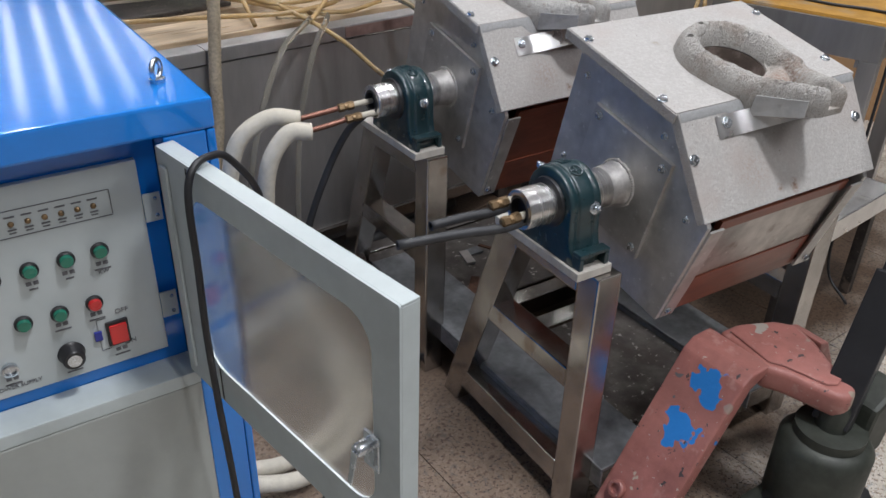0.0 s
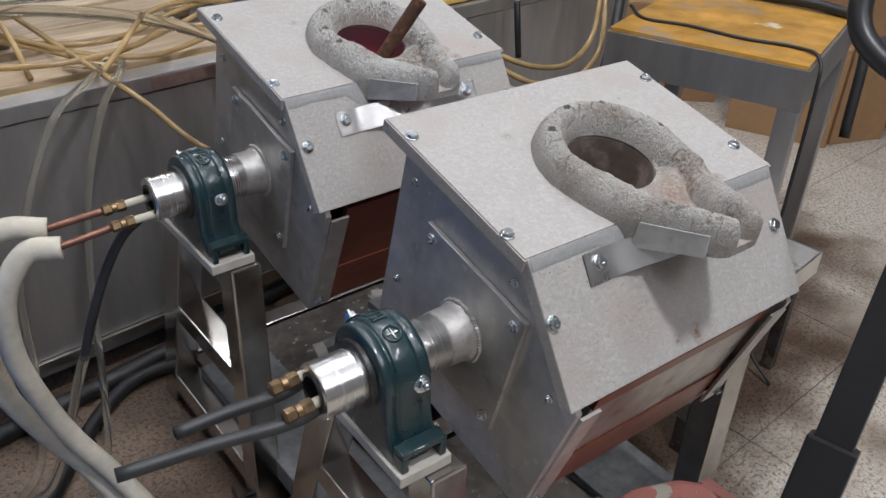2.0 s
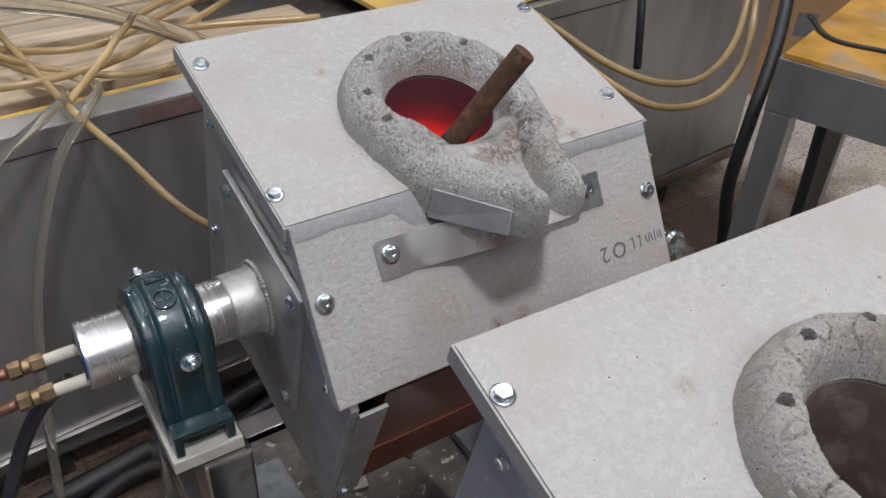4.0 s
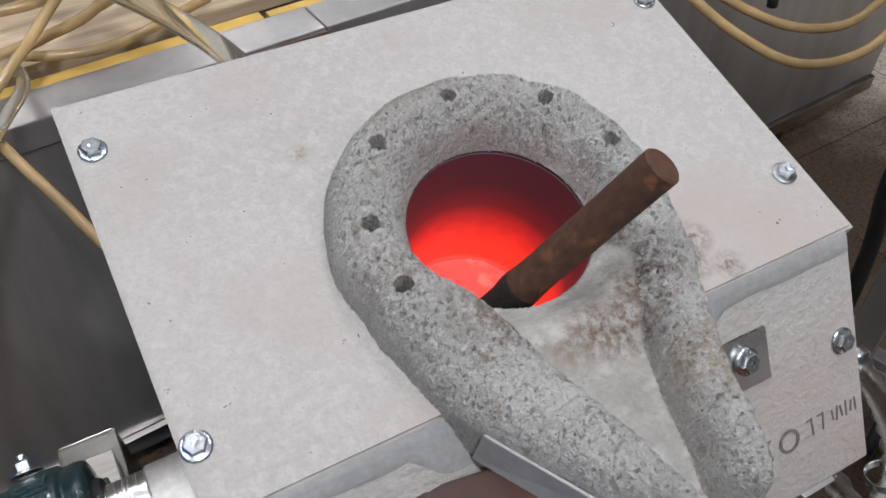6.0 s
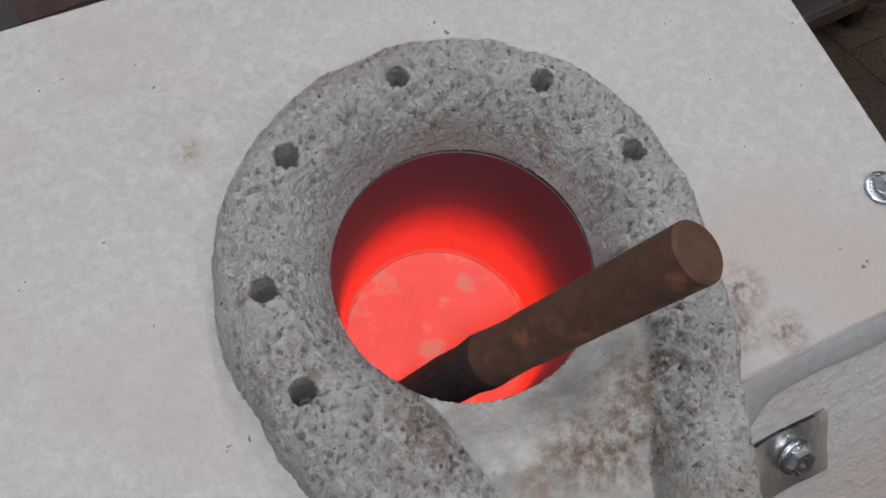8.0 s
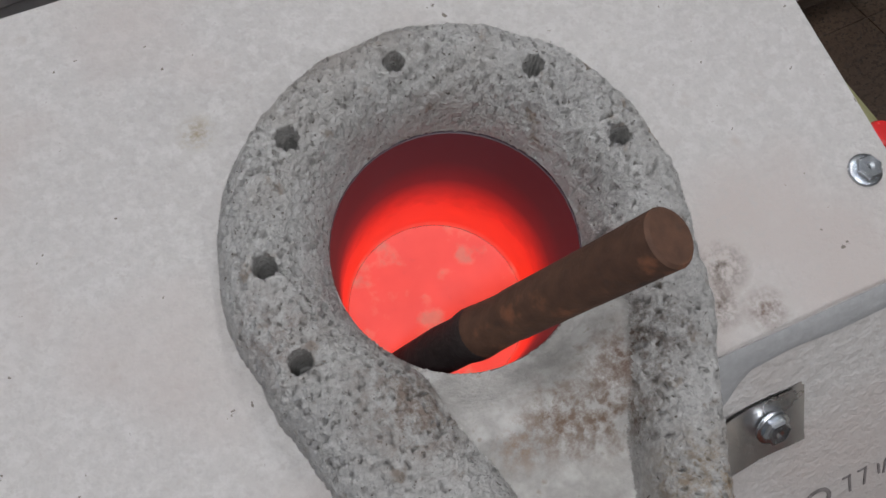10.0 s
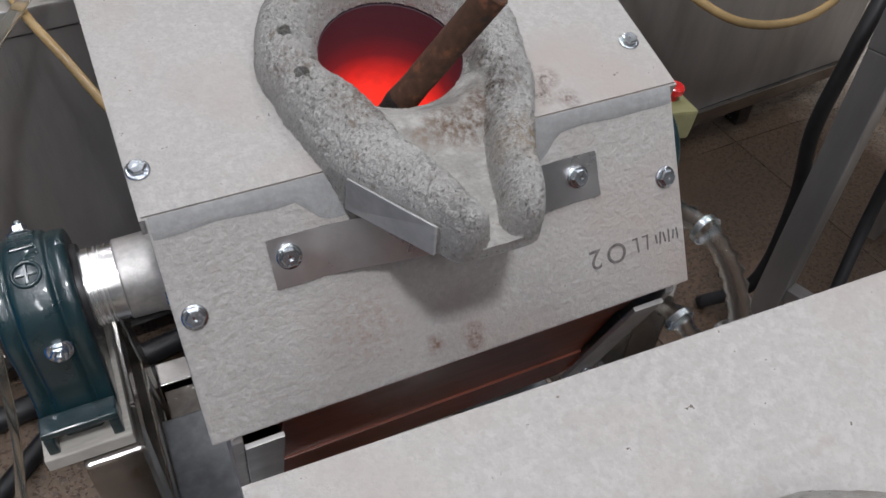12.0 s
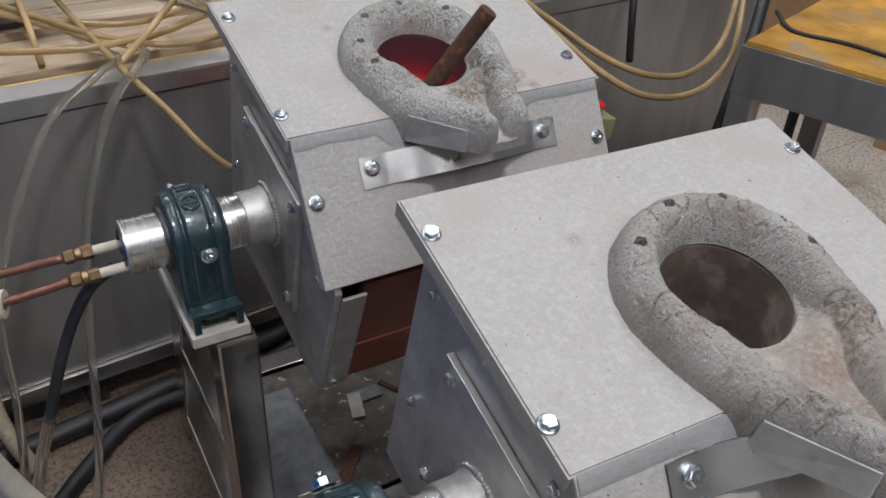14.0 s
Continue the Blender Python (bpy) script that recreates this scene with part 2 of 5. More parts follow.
PLY_BRIGHT = material("yellow_varnished_plywood", (0.80, 0.54, 0.15), 0.10, grain=0.15, grain_scale=8, blotch=0.3, blotch_scale=6, spots=((5, 0.60, 0.72, (0.5, 0.36, 0.2)),), coat=0.6)
TIMBER = material("worn_timber", (0.58, 0.45, 0.31), 0.3, grain=0.22, grain_scale=12, blotch=0.35, blotch_scale=4, stretch=(0.5, 6, 6), bump=0.0006, bump_scale=20)
# bare steel tinted with the red that it reflects
RED_REFLECTION = material("steel_with_red_reflection", (0.36, 0.25, 0.225), 0.35, 0.6, grain=0.15, blotch=0.35, blotch_scale=12)
CARD = material("brown_cardboard", (0.34, 0.20, 0.10), 0.8, grain=0.06, blotch=0.12)
WALLPAINT = material("grey_hall_wall", (0.40, 0.41, 0.42), 0.8, grain=0.05, blotch=0.15, blotch_scale=1.0)
CEIL = material("hall_ceiling", (0.55, 0.56, 0.57), 0.8, grain=0.05, blotch=0.1, blotch_scale=1.0)
FILM = material("crinkled_clear_film", (0.80, 0.81, 0.80), 0.06, grain=0.02, blotch=0.0, transmission=1.0, rough_var=0.04, bump=0.0016, bump_scale=70, coat=0.6)
FILM.node_tree.nodes["Principled BSDF"].inputs["IOR"].default_value = 1.4
CRATE = material("blue_plastic_crate", (0.03, 0.12, 0.40), 0.4, grain=0.08)
OLIVE_BOX = material("olive_control_box", (0.20, 0.19, 0.09), 0.5, grain=0.08, blotch=0.2)
YELLOW = material("yellow_sticker", (0.75, 0.55, 0.02), 0.4, grain=0.03)
PINK = material("faded_pink_print", (0.55, 0.28, 0.33), 0.5, grain=0.05)
WHITE_PLASTIC = material("white_cable_sheath", (0.62, 0.60, 0.58), 0.45, grain=0.05)


def glass_material():
    mat = bpy.data.materials.new("smoked_perspex")
    mat.use_nodes = True
    p = mat.node_tree.nodes["Principled BSDF"]
    p.inputs["Base Color"].default_value = (0.78, 0.755, 0.715, 1)
    p.inputs["Roughness"].default_value = 0.10
    p.inputs["Transmission Weight"].default_value = 0.90
    p.inputs["IOR"].default_value = 1.45
    return mat


GLASS = glass_material()


def terrazzo():
    """Speckled terrazzo: chips of three colours in a grey-beige ground, with dark grime and painted shade near the
    machines.
    """
    mat = bpy.data.materials.new("terrazzo")
    mat.use_nodes = True
    n, l = mat.node_tree.nodes, mat.node_tree.links
    p = n["Principled BSDF"]
    geo = n.new("ShaderNodeNewGeometry")
    base = None
    for scale, lo, hi, c in ((0, 0, 0, (0.46, 0.41, 0.345)), (75, 0.50, 0.58, (0.52, 0.475, 0.415)), (95, 0.55, 0.60, (0.27, 0.21, 0.165)), (60, 0.60, 0.64, (0.34, 0.33, 0.315)), (140, 0.61, 0.65, (0.10, 0.085, 0.075)), (170, 0.63, 0.67, (0.66, 0.62, 0.56)), (3.0, 0.55, 0.75, (0.32, 0.27, 0.22))):
        if not scale:
            rgb = n.new("ShaderNodeRGB")
            rgb.outputs[0].default_value = (*c, 1)
            base = rgb.outputs[0]
            continue
        t = n.new("ShaderNodeTexNoise")
        t.inputs["Scale"].default_value, t.inputs["Detail"].default_value = scale, 2.0
        l.new(geo.outputs["Position"], t.inputs["Vector"])
        r = n.new("ShaderNodeValToRGB")
        r.color_ramp.elements[0].position, r.color_ramp.elements[1].position = lo, hi
        l.new(t.outputs["Fac"], r.inputs[0])
        m = n.new("ShaderNodeMix")
        m.data_type = "RGBA"
        l.new(r.outputs[0], m.inputs[0])
        l.new(base, m.inputs[6])
        m.inputs[7].default_value = (*c, 1)
        base = m.outputs[2]
    # spilt oil and dust, with shade painted in, round the machines' feet
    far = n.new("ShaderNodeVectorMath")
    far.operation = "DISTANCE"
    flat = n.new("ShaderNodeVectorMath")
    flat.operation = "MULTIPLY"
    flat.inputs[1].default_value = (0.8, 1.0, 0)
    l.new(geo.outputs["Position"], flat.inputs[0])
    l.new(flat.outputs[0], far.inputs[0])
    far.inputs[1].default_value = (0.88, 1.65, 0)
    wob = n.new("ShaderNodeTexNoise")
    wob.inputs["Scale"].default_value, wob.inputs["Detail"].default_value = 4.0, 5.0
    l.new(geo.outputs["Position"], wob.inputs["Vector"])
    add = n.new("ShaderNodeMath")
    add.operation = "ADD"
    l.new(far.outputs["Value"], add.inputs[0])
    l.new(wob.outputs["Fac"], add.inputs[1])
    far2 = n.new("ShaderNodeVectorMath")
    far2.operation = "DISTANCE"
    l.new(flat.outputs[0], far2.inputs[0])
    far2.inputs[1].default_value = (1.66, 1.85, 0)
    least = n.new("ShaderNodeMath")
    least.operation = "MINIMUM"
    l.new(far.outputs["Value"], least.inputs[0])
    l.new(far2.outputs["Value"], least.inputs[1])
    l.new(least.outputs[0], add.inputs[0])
    dirt_shade = n.new("ShaderNodeMapRange")
    dirt_shade.inputs["From Min"].default_value, dirt_shade.inputs["From Max"].default_value = 1.55, 1.20
    l.new(add.outputs[0], dirt_shade.inputs["Value"])
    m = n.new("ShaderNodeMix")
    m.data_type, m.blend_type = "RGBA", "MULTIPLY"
    l.new(dirt_shade.outputs[0], m.inputs[0])
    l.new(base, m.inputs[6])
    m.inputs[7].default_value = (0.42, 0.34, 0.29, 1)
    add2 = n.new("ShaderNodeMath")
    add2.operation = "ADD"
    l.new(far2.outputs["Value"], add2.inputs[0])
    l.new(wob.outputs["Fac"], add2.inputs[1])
    dirt_shade2 = n.new("ShaderNodeMapRange")
    dirt_shade2.inputs["From Min"].default_value, dirt_shade2.inputs["From Max"].default_value = 1.60, 1.22
    l.new(add2.outputs[0], dirt_shade2.inputs["Value"])
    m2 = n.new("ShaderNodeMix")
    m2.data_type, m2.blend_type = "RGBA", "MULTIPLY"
    l.new(dirt_shade2.outputs[0], m2.inputs[0])
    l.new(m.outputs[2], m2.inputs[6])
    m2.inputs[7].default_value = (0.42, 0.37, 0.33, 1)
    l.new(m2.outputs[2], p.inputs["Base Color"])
    rough = n.new("ShaderNodeMapRange")
    rough.inputs["To Min"].default_value, rough.inputs["To Max"].default_value = 0.35, 0.65
    l.new(wob.outputs["Fac"], rough.inputs["Value"])
    l.new(rough.outputs[0], p.inputs["Roughness"])
    return mat


TERRAZZO = terrazzo()


def jack_paint():
    """Faded red paint with chipped dark spots and two splashes of blue."""
    mat = material("worn_red_paint", (0.37, 0.145, 0.122), 0.5, grain=0.10, grain_scale=50, blotch=0.25, blotch_scale=8, bump=0.0012, bump_scale=40,
                   spots=((11, 0.66, 0.69, (0.33, 0.25, 0.21)), (7, 0.50, 0.70, (0.30, 0.13, 0.11)), (28, 0.60, 0.70, (0.40, 0.20, 0.17)), (45, 0.66, 0.68, (0.06, 0.05, 0.05)), (90, 0.68, 0.70, (0.45, 0.36, 0.31))))
    n, l = mat.node_tree.nodes, mat.node_tree.links
    p = n["Principled BSDF"]
    old = p.inputs["Base Color"].links[0].from_socket
    tc = n.new("ShaderNodeNewGeometry")
    wob = n.new("ShaderNodeTexNoise")
    wob.inputs["Scale"].default_value = 30.0
    l.new(tc.outputs["Position"], wob.inputs["Vector"])
    for centre, size, tone in (((1.285, 0.865, 0.315), 0.030, (0.13, 0.12, 0.125)), ((1.299, 0.805, 0.335), 0.045, (0.02, 0.19, 0.55)), ((1.247, 0.805, 0.248), 0.048, (0.02, 0.19, 0.55)), ((1.445, 0.835, 0.41), 0.020, (0.34, 0.31, 0.27)), ((1.425, 0.61, 0.39), 0.012, (0.30, 0.24, 0.19)), ((1.165, 0.845, 0.115), 0.03, (0.45, 0.38, 0.30))):
        d = n.new("ShaderNodeVectorMath")
        d.operation = "DISTANCE"
        l.new(tc.outputs["Position"], d.inputs[0])
        d.inputs[1].default_value = centre
        a = n.new("ShaderNodeMath")
        a.operation = "MULTIPLY_ADD"
        l.new(wob.outputs["Fac"], a.inputs[0])
        a.inputs[1].default_value = 0.09
        l.new(d.outputs["Value"], a.inputs[2])
        s = n.new("ShaderNodeMapRange")
        s.inputs["From Min"].default_value, s.inputs["From Max"].default_value = size + 0.045, size + 0.043
        l.new(a.outputs[0], s.inputs["Value"])
        m = n.new("ShaderNodeMix")
        m.data_type = "RGBA"
        l.new(s.outputs[0], m.inputs[0])
        l.new(old, m.inputs[6])
        m.inputs[7].default_value = (*tone, 1)
        old = m.outputs[2]
    l.new(old, p.inputs["Base Color"])
    return mat


RED = jack_paint()


def hot_crucible():
    """A glowing crucible: red heat that rises from its mouth to its floor."""
    mat = bpy.data.materials.new("red_hot_crucible")
    mat.use_nodes = True
    n, l = mat.node_tree.nodes, mat.node_tree.links
    p = n["Principled BSDF"]
    tc = n.new("ShaderNodeTexCoord")
    sep = n.new("ShaderNodeSeparateXYZ")
    l.new(tc.outputs["Object"], sep.inputs[0])
    heat = n.new("ShaderNodeMapRange")
    heat.inputs["From Min"].default_value, heat.inputs["From Max"].default_value = -0.036, -0.138
    l.new(sep.outputs["Z"], heat.inputs["Value"])
    tone = n.new("ShaderNodeValToRGB")
    e = tone.color_ramp.elements
    e[0].position, e[0].color = 0.0, (0.012, 0.002, 0.004, 1)
    e[1].position, e[1].color = 1.0, (1.0, 0.066, 0.042, 1)
    for at, c in ((0.25, (0.10, 0.002, 0.004)), (0.5, (0.62, 0.012, 0.006)), (0.72, (1.0, 0.026, 0.010)), (0.95, (1.0, 0.030, 0.012))):
        e.new(at).color = (*c, 1)
    l.new(heat.outputs[0], tone.inputs[0])
    mott = n.new("ShaderNodeTexNoise")
    mott.inputs["Scale"].default_value, mott.inputs["Detail"].default_value = 90.0, 5.0
    l.new(tc.outputs["Object"], mott.inputs["Vector"])
    power = n.new("ShaderNodeMapRange")
    power.inputs["To Min"].default_value, power.inputs["To Max"].default_value = 0.75, 1.25
    l.new(mott.outputs["Fac"], power.inputs["Value"])
    p.inputs["Base Color"].default_value = (0.045, 0.035, 0.045, 1)
    p.inputs["Roughness"].default_value = 0.55
    crust = n.new("ShaderNodeTexNoise")
    crust.inputs["Scale"].default_value, crust.inputs["Detail"].default_value = 60.0, 6.0
    l.new(tc.outputs["Object"], crust.inputs["Vector"])
    pick = n.new("ShaderNodeMapRange")
    pick.inputs["From Min"].default_value, pick.inputs["From Max"].default_value = 0.56, 0.70
    l.new(crust.outputs["Fac"], pick.inputs["Value"])
    floor_only = n.new("ShaderNodeMapRange")
    floor_only.inputs["From Min"].default_value, floor_only.inputs["From Max"].default_value = -0.134, -0.139
    l.new(sep.outputs["Z"], floor_only.inputs["Value"])
    both = n.new("ShaderNodeMath")
    both.operation = "MULTIPLY"
    l.new(pick.outputs[0], both.inputs[0])
    l.new(floor_only.outputs[0], both.inputs[1])
    scale_mix = n.new("ShaderNodeMix")
    scale_mix.data_type = "RGBA"
    l.new(both.outputs[0], scale_mix.inputs[0])
    l.new(tone.outputs[0], scale_mix.inputs[6])
    scale_mix.inputs[7].default_value = (0.80, 0.17, 0.12, 1)
    l.new(scale_mix.outputs[2], p.inputs["Emission Color"])
    l.new(power.outputs[0], p.inputs["Emission Strength"])
    return mat


HOT = hot_crucible()
COLD = material("grey_brown_crucible", (0.20, 0.155, 0.13), 0.85, spots=((30, 0.55, 0.7, (0.33, 0.27, 0.24)),), grain=0.2, grain_scale=40, blotch=0.3, blotch_scale=15, bump=0.0006, bump_scale=150)


# ---- mesh helpers ----
def bx(x0, x1, y0, y1, z0, z1, b=0.002, m=None, bm=None):
    """A box with bevelled edges, into bm or a new bmesh."""
    one = bmesh.new()
    bmesh.ops.create_cube(one, size=1.0, matrix=Matrix.LocRotScale(((x0 + x1) / 2, (y0 + y1) / 2, (z0 + z1) / 2), None, (abs(x1 - x0), abs(y1 - y0), abs(z1 - z0))))
    if b:
        bmesh.ops.bevel(one, geom=list(one.edges), offset=b, segments=2, profile=0.6, affect="EDGES")
    if m is not None:
        bmesh.ops.transform(one, matrix=m, verts=one.verts)
    return merged(one, bm)


def merged(one, bm):
    if bm is None:
        return one
    tmp = bpy.data.meshes.new("tmp")
    one.to_mesh(tmp)
    one.free()
    bm.from_mesh(tmp)
    bpy.data.meshes.remove(tmp)
    return bm


def basis(d):
    """A turn that takes z to the way d."""
    return Vector(d).normalized().to_track_quat("Z", "Y").to_matrix().to_4x4()


def lathe(profile, p=(0, 0, 0), d=(0, 0, 1), seg=32, bm=None, smooth=True):
    """A body turned from (radius, height) pairs about the axis d from p."""
    one = bmesh.new()
    m = Matrix.Translation(p) @ basis(d)
    rings = []
    for r, h in profile:
        if r < 1e-6:
            rings.append([one.verts.new(m @ Vector((0, 0, h)))])
        else:
            rings.append([one.verts.new(m @ Vector((r * math.cos(2 * math.pi * i / seg), r * math.sin(2 * math.pi * i / seg), h))) for i in range(seg)])
    for a, b in zip(rings, rings[1:]):
        for i in range(seg):
            j = (i + 1) % seg
            if len(a) == 1 and len(b) == 1:
                continue
            if len(a) == 1:
                f = one.faces.new((a[0], b[j], b[i]))
            elif len(b) == 1:
                f = one.faces.new((a[i], a[j], b[0]))
            else:
                f = one.faces.new((a[i], a[j], b[j], b[i]))
            f.smooth = smooth
    bmesh.ops.recalc_face_normals(one, faces=one.faces)
    return merged(one, bm)


def rod(p0, p1, r, seg=20, bm=None, c=0.0015):
    d = Vector(p1) - Vector(p0)
    n = d.length
    return lathe([(0, 0), (r - c, 0), (r, c), (r, n - c), (r - c, n), (0, n)], p0, d, seg, bm)


def prism(poly, a, b, axis="x", bevel=0.0015, m=None, bm=None):
    """A flat plate of outline poly, from a to b along axis; poly in the other two axes, in order."""
    one = bmesh.new()

    def at(u, v, w):
        return {"x": (w, u, v), "y": (u, w, v), "z": (u, v, w)}[axis]
    lo = [one.verts.new(at(u, v, a)) for u, v in poly]
    hi = [one.verts.new(at(u, v, b)) for u, v in poly]
    one.faces.new(lo)
    one.faces.new(hi)
    for i in range(len(poly)):
        j = (i + 1) % len(poly)
        one.faces.new((lo[i], lo[j], hi[j], hi[i]))
    bmesh.ops.recalc_face_normals(one, faces=one.faces)
    if bevel:
        bmesh.ops.bevel(one, geom=list(one.edges), offset=bevel, segments=2, profile=0.6, affect="EDGES")
    if m is not None:
        bmesh.ops.transform(one, matrix=m, verts=one.verts)
    return merged(one, bm)


def smooth_path(pts, step=6):
    """A smooth line through the points."""
    pts = [Vector(p) for p in pts]
    if len(pts) < 3:
        return pts
    ext = [pts[0] * 2 - pts[1], *pts, pts[-1] * 2 - pts[-2]]
    out = []
    for i in range(1, len(ext) - 2):
        a, b, c, d = ext[i - 1:i + 3]
        for k in range(step):
            t = k / step
            out.append(0.5 * (2 * b + (c - a) * t + (2 * a - 5 * b + 4 * c - d) * t * t + (3 * b - a - 3 * c + d) * t ** 3))
    return out + [pts[-1]]


def sweep(pts, r, seg=10, step=6, wave=0.0, pitch=0.01, bm=None, hollow=0.0):
    """A round hose along the points; wave: height of its rings."""
    line = smooth_path(pts, step)
    if wave:
        fine = [line[0]]
        for a, b in zip(line, line[1:]):
            k = max(1, int((b - a).length / (pitch / 2)))
            fine += [a.lerp(b, (i + 1) / k) for i in range(k)]
        line = fine
    one = bmesh.new()
    rings = []
    side = None
    for i, p in enumerate(line):
        d = (line[min(i + 1, len(line) - 1)] - line[max(i - 1, 0)]).normalized()
        if side is None:
            side = d.cross(Vector((0.13, 0.21, 1)) if abs(d.z) < 0.9 else Vector((1, 0.3, 0)))
        side = (side - d * side.dot(d)).normalized()
        top = side.cross(d)
        rr = r + (wave if i % 2 else 0)
        rings.append([one.verts.new(p + rr * (math.cos(2 * math.pi * k / seg) * side + math.sin(2 * math.pi * k / seg) * top)) for k in range(seg)])
    for a, b in zip(rings, rings[1:]):
        for k in range(seg):
            f = one.faces.new((a[k], a[(k + 1) % seg], b[(k + 1) % seg], b[k]))
            f.smooth = True
    if hollow:
        for ring, inward in ((rings[0], line[0]), (rings[-1], line[-1])):
            other = line[1] if ring is rings[0] else line[-2]
            lip = [one.verts.new(inward.lerp(v.co, hollow)) for v in ring]
            deep = [one.verts.new(v.co + (other - inward).normalized() * r * 1.5) for v in lip]
            for k in range(seg):
                j = (k + 1) % seg
                one.faces.new((ring[k], ring[j], lip[j], lip[k]))
                one.faces.new((lip[k], lip[j], deep[j], deep[k]))
            one.faces.new(deep)
    else:
        one.faces.new(rings[0])
        one.faces.new(rings[-1])
    bmesh.ops.recalc_face_normals(one, faces=one.faces)
    return merged(one, bm)


def part(name, bm, mat, parent=None, label="", m=None):
    """Links a bmesh as one mesh object, under a thing or a part."""
    mesh = bpy.data.meshes.new(name)
    bm.to_mesh(mesh)
    bm.free()
    mesh.materials.append(mat)
    if 0 < len(mesh.polygons) < 20000 and all(f.use_smooth for f in mesh.polygons):
        mesh.set_sharp_from_angle(angle=radians(38))
    ob = new(name, mesh)
    if parent is not None:
        ob.parent = parent
    if m is not None:
        ob.matrix_basis = m
    return tagged(ob, label)


def thing(name, label, category, m=None, group="", kind=""):
    ob = new(name)
    ob.empty_display_size = 0.05
    if m is not None:
        ob.matrix_basis = m
    return tagged(ob, label, category, group, kind)


def solo(name, bm, mat, label, category, group="", kind="", m=None):
    """A thing that is a single mesh."""
    return tagged(part(name, bm, mat, None, label, m), label, category, group, kind)


def writing(name, text, size, mat, parent, m, depth=0.0004):
    cu = bpy.data.curves.new("t", "FONT")
    cu.body, cu.size, cu.extrude, cu.align_x, cu.align_y = text, size, depth, "CENTER", "CENTER"
    tmp = new("t", cu)
    mesh = bpy.data.meshes.new_from_object(tmp.evaluated_get(bpy.context.evaluated_depsgraph_get()))
    bpy.data.objects.remove(tmp)
    mesh.materials.clear()
    mesh.materials.append(mat)
    ob = new(name, mesh)
    ob.parent = parent
    ob.matrix_basis = m
    return ob


def hex_bolt(parent, p, d, s=0.0075, name="bolt"):
    """A hexagon bolt head on its washer, standing out along d from p."""
    bm = lathe([(0, 0), (s * 1.25, 0), (s * 1.25, 0.0016), (s * 1.0, 0.0018), (0, 0.0018)], p, d, 18)
    head = lathe([(0, 0.0018), (s * 0.98, 0.0018), (s * 0.98, 0.0058), (s * 0.82, 0.0068), (s * 0.3, 0.0068), (0, 0.0062)], p, d, 6, smooth=False)
    tmp = bpy.data.meshes.new("tmp")
    head.to_mesh(tmp)
    head.free()
    bm.from_mesh(tmp)
    bpy.data.meshes.remove(tmp)
    return part(name, bm, ZINC, parent)


# ---- the hall ----
floor_root = thing("floor", "speckled grey-brown terrazzo tile floor, oil and painted shade near machines", "floor", kind="structure")
part("screed", bx(-6, 9, -5, 20, -0.2, -0.004, 0), GROUT, floor_root)
TILE, JOINT, TILE_TURN = 0.60, 0.0022, 2.6


def tile_mesh(name, w, d):
    bm = bx(0, w, 0, d, -0.03, 0, 0.0015)
    mesh = bpy.data.meshes.new(name)
    bm.to_mesh(mesh)
    bm.free()
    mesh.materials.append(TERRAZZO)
    return mesh


for side, lo, hi, x0, x1, y0, y1 in (("wall_west", 0, 0, -6.2, -6, -5.2, 20.2), ("wall_east", 0, 0, 9, 9.2, -5.2, 20.2), ("wall_south", 0, 0, -6, 9, -5.2, -5), ("wall_north", 0, 0, -6, 9, 20, 20.2)):
    solo(side, bx(x0, x1, y0, y1, -0.2, 5.0, 0), WALLPAINT, "plain grey painted workshop wall", "wall", kind="structure")
solo("ceiling", bx(-6.2, 9.2, -5.2, 20.2, 5.0, 5.2, 0), CEIL, "pale grey workshop ceiling high above", "ceiling", kind="structure")


# ---- the tilting furnaces ----
def spout_rise(y):
    """How far the level spout stands above the tilted top board."""
    return 0.275 * max(0.0, 0.004 - y)


WIDE_ARM = ((0.2125, -0.108, 0.0155), (0.2085, -0.092, 0.0185), (0.2005, -0.064, 0.0240), (0.1905, -0.035, 0.0285), (0.1780, 0.003, 0.0320), (0.1690, 0.035, 0.0325), (0.1580, 0.062, 0.0290))
SLIM_ARM = ((0.2140, -0.108, 0.0155), (0.2085, -0.090, 0.0170), (0.1995, -0.060, 0.0205), (0.1890, -0.020, 0.0240), (0.1735, 0.026, 0.0250), (0.1605, 0.062, 0.0240))


def spout_under(y):
    """The underside of the spout, which climbs a little towards its nose."""
    return -0.003 if y > -0.004 else max(-0.024, 0.028 + 0.44 * (-0.121 - y))


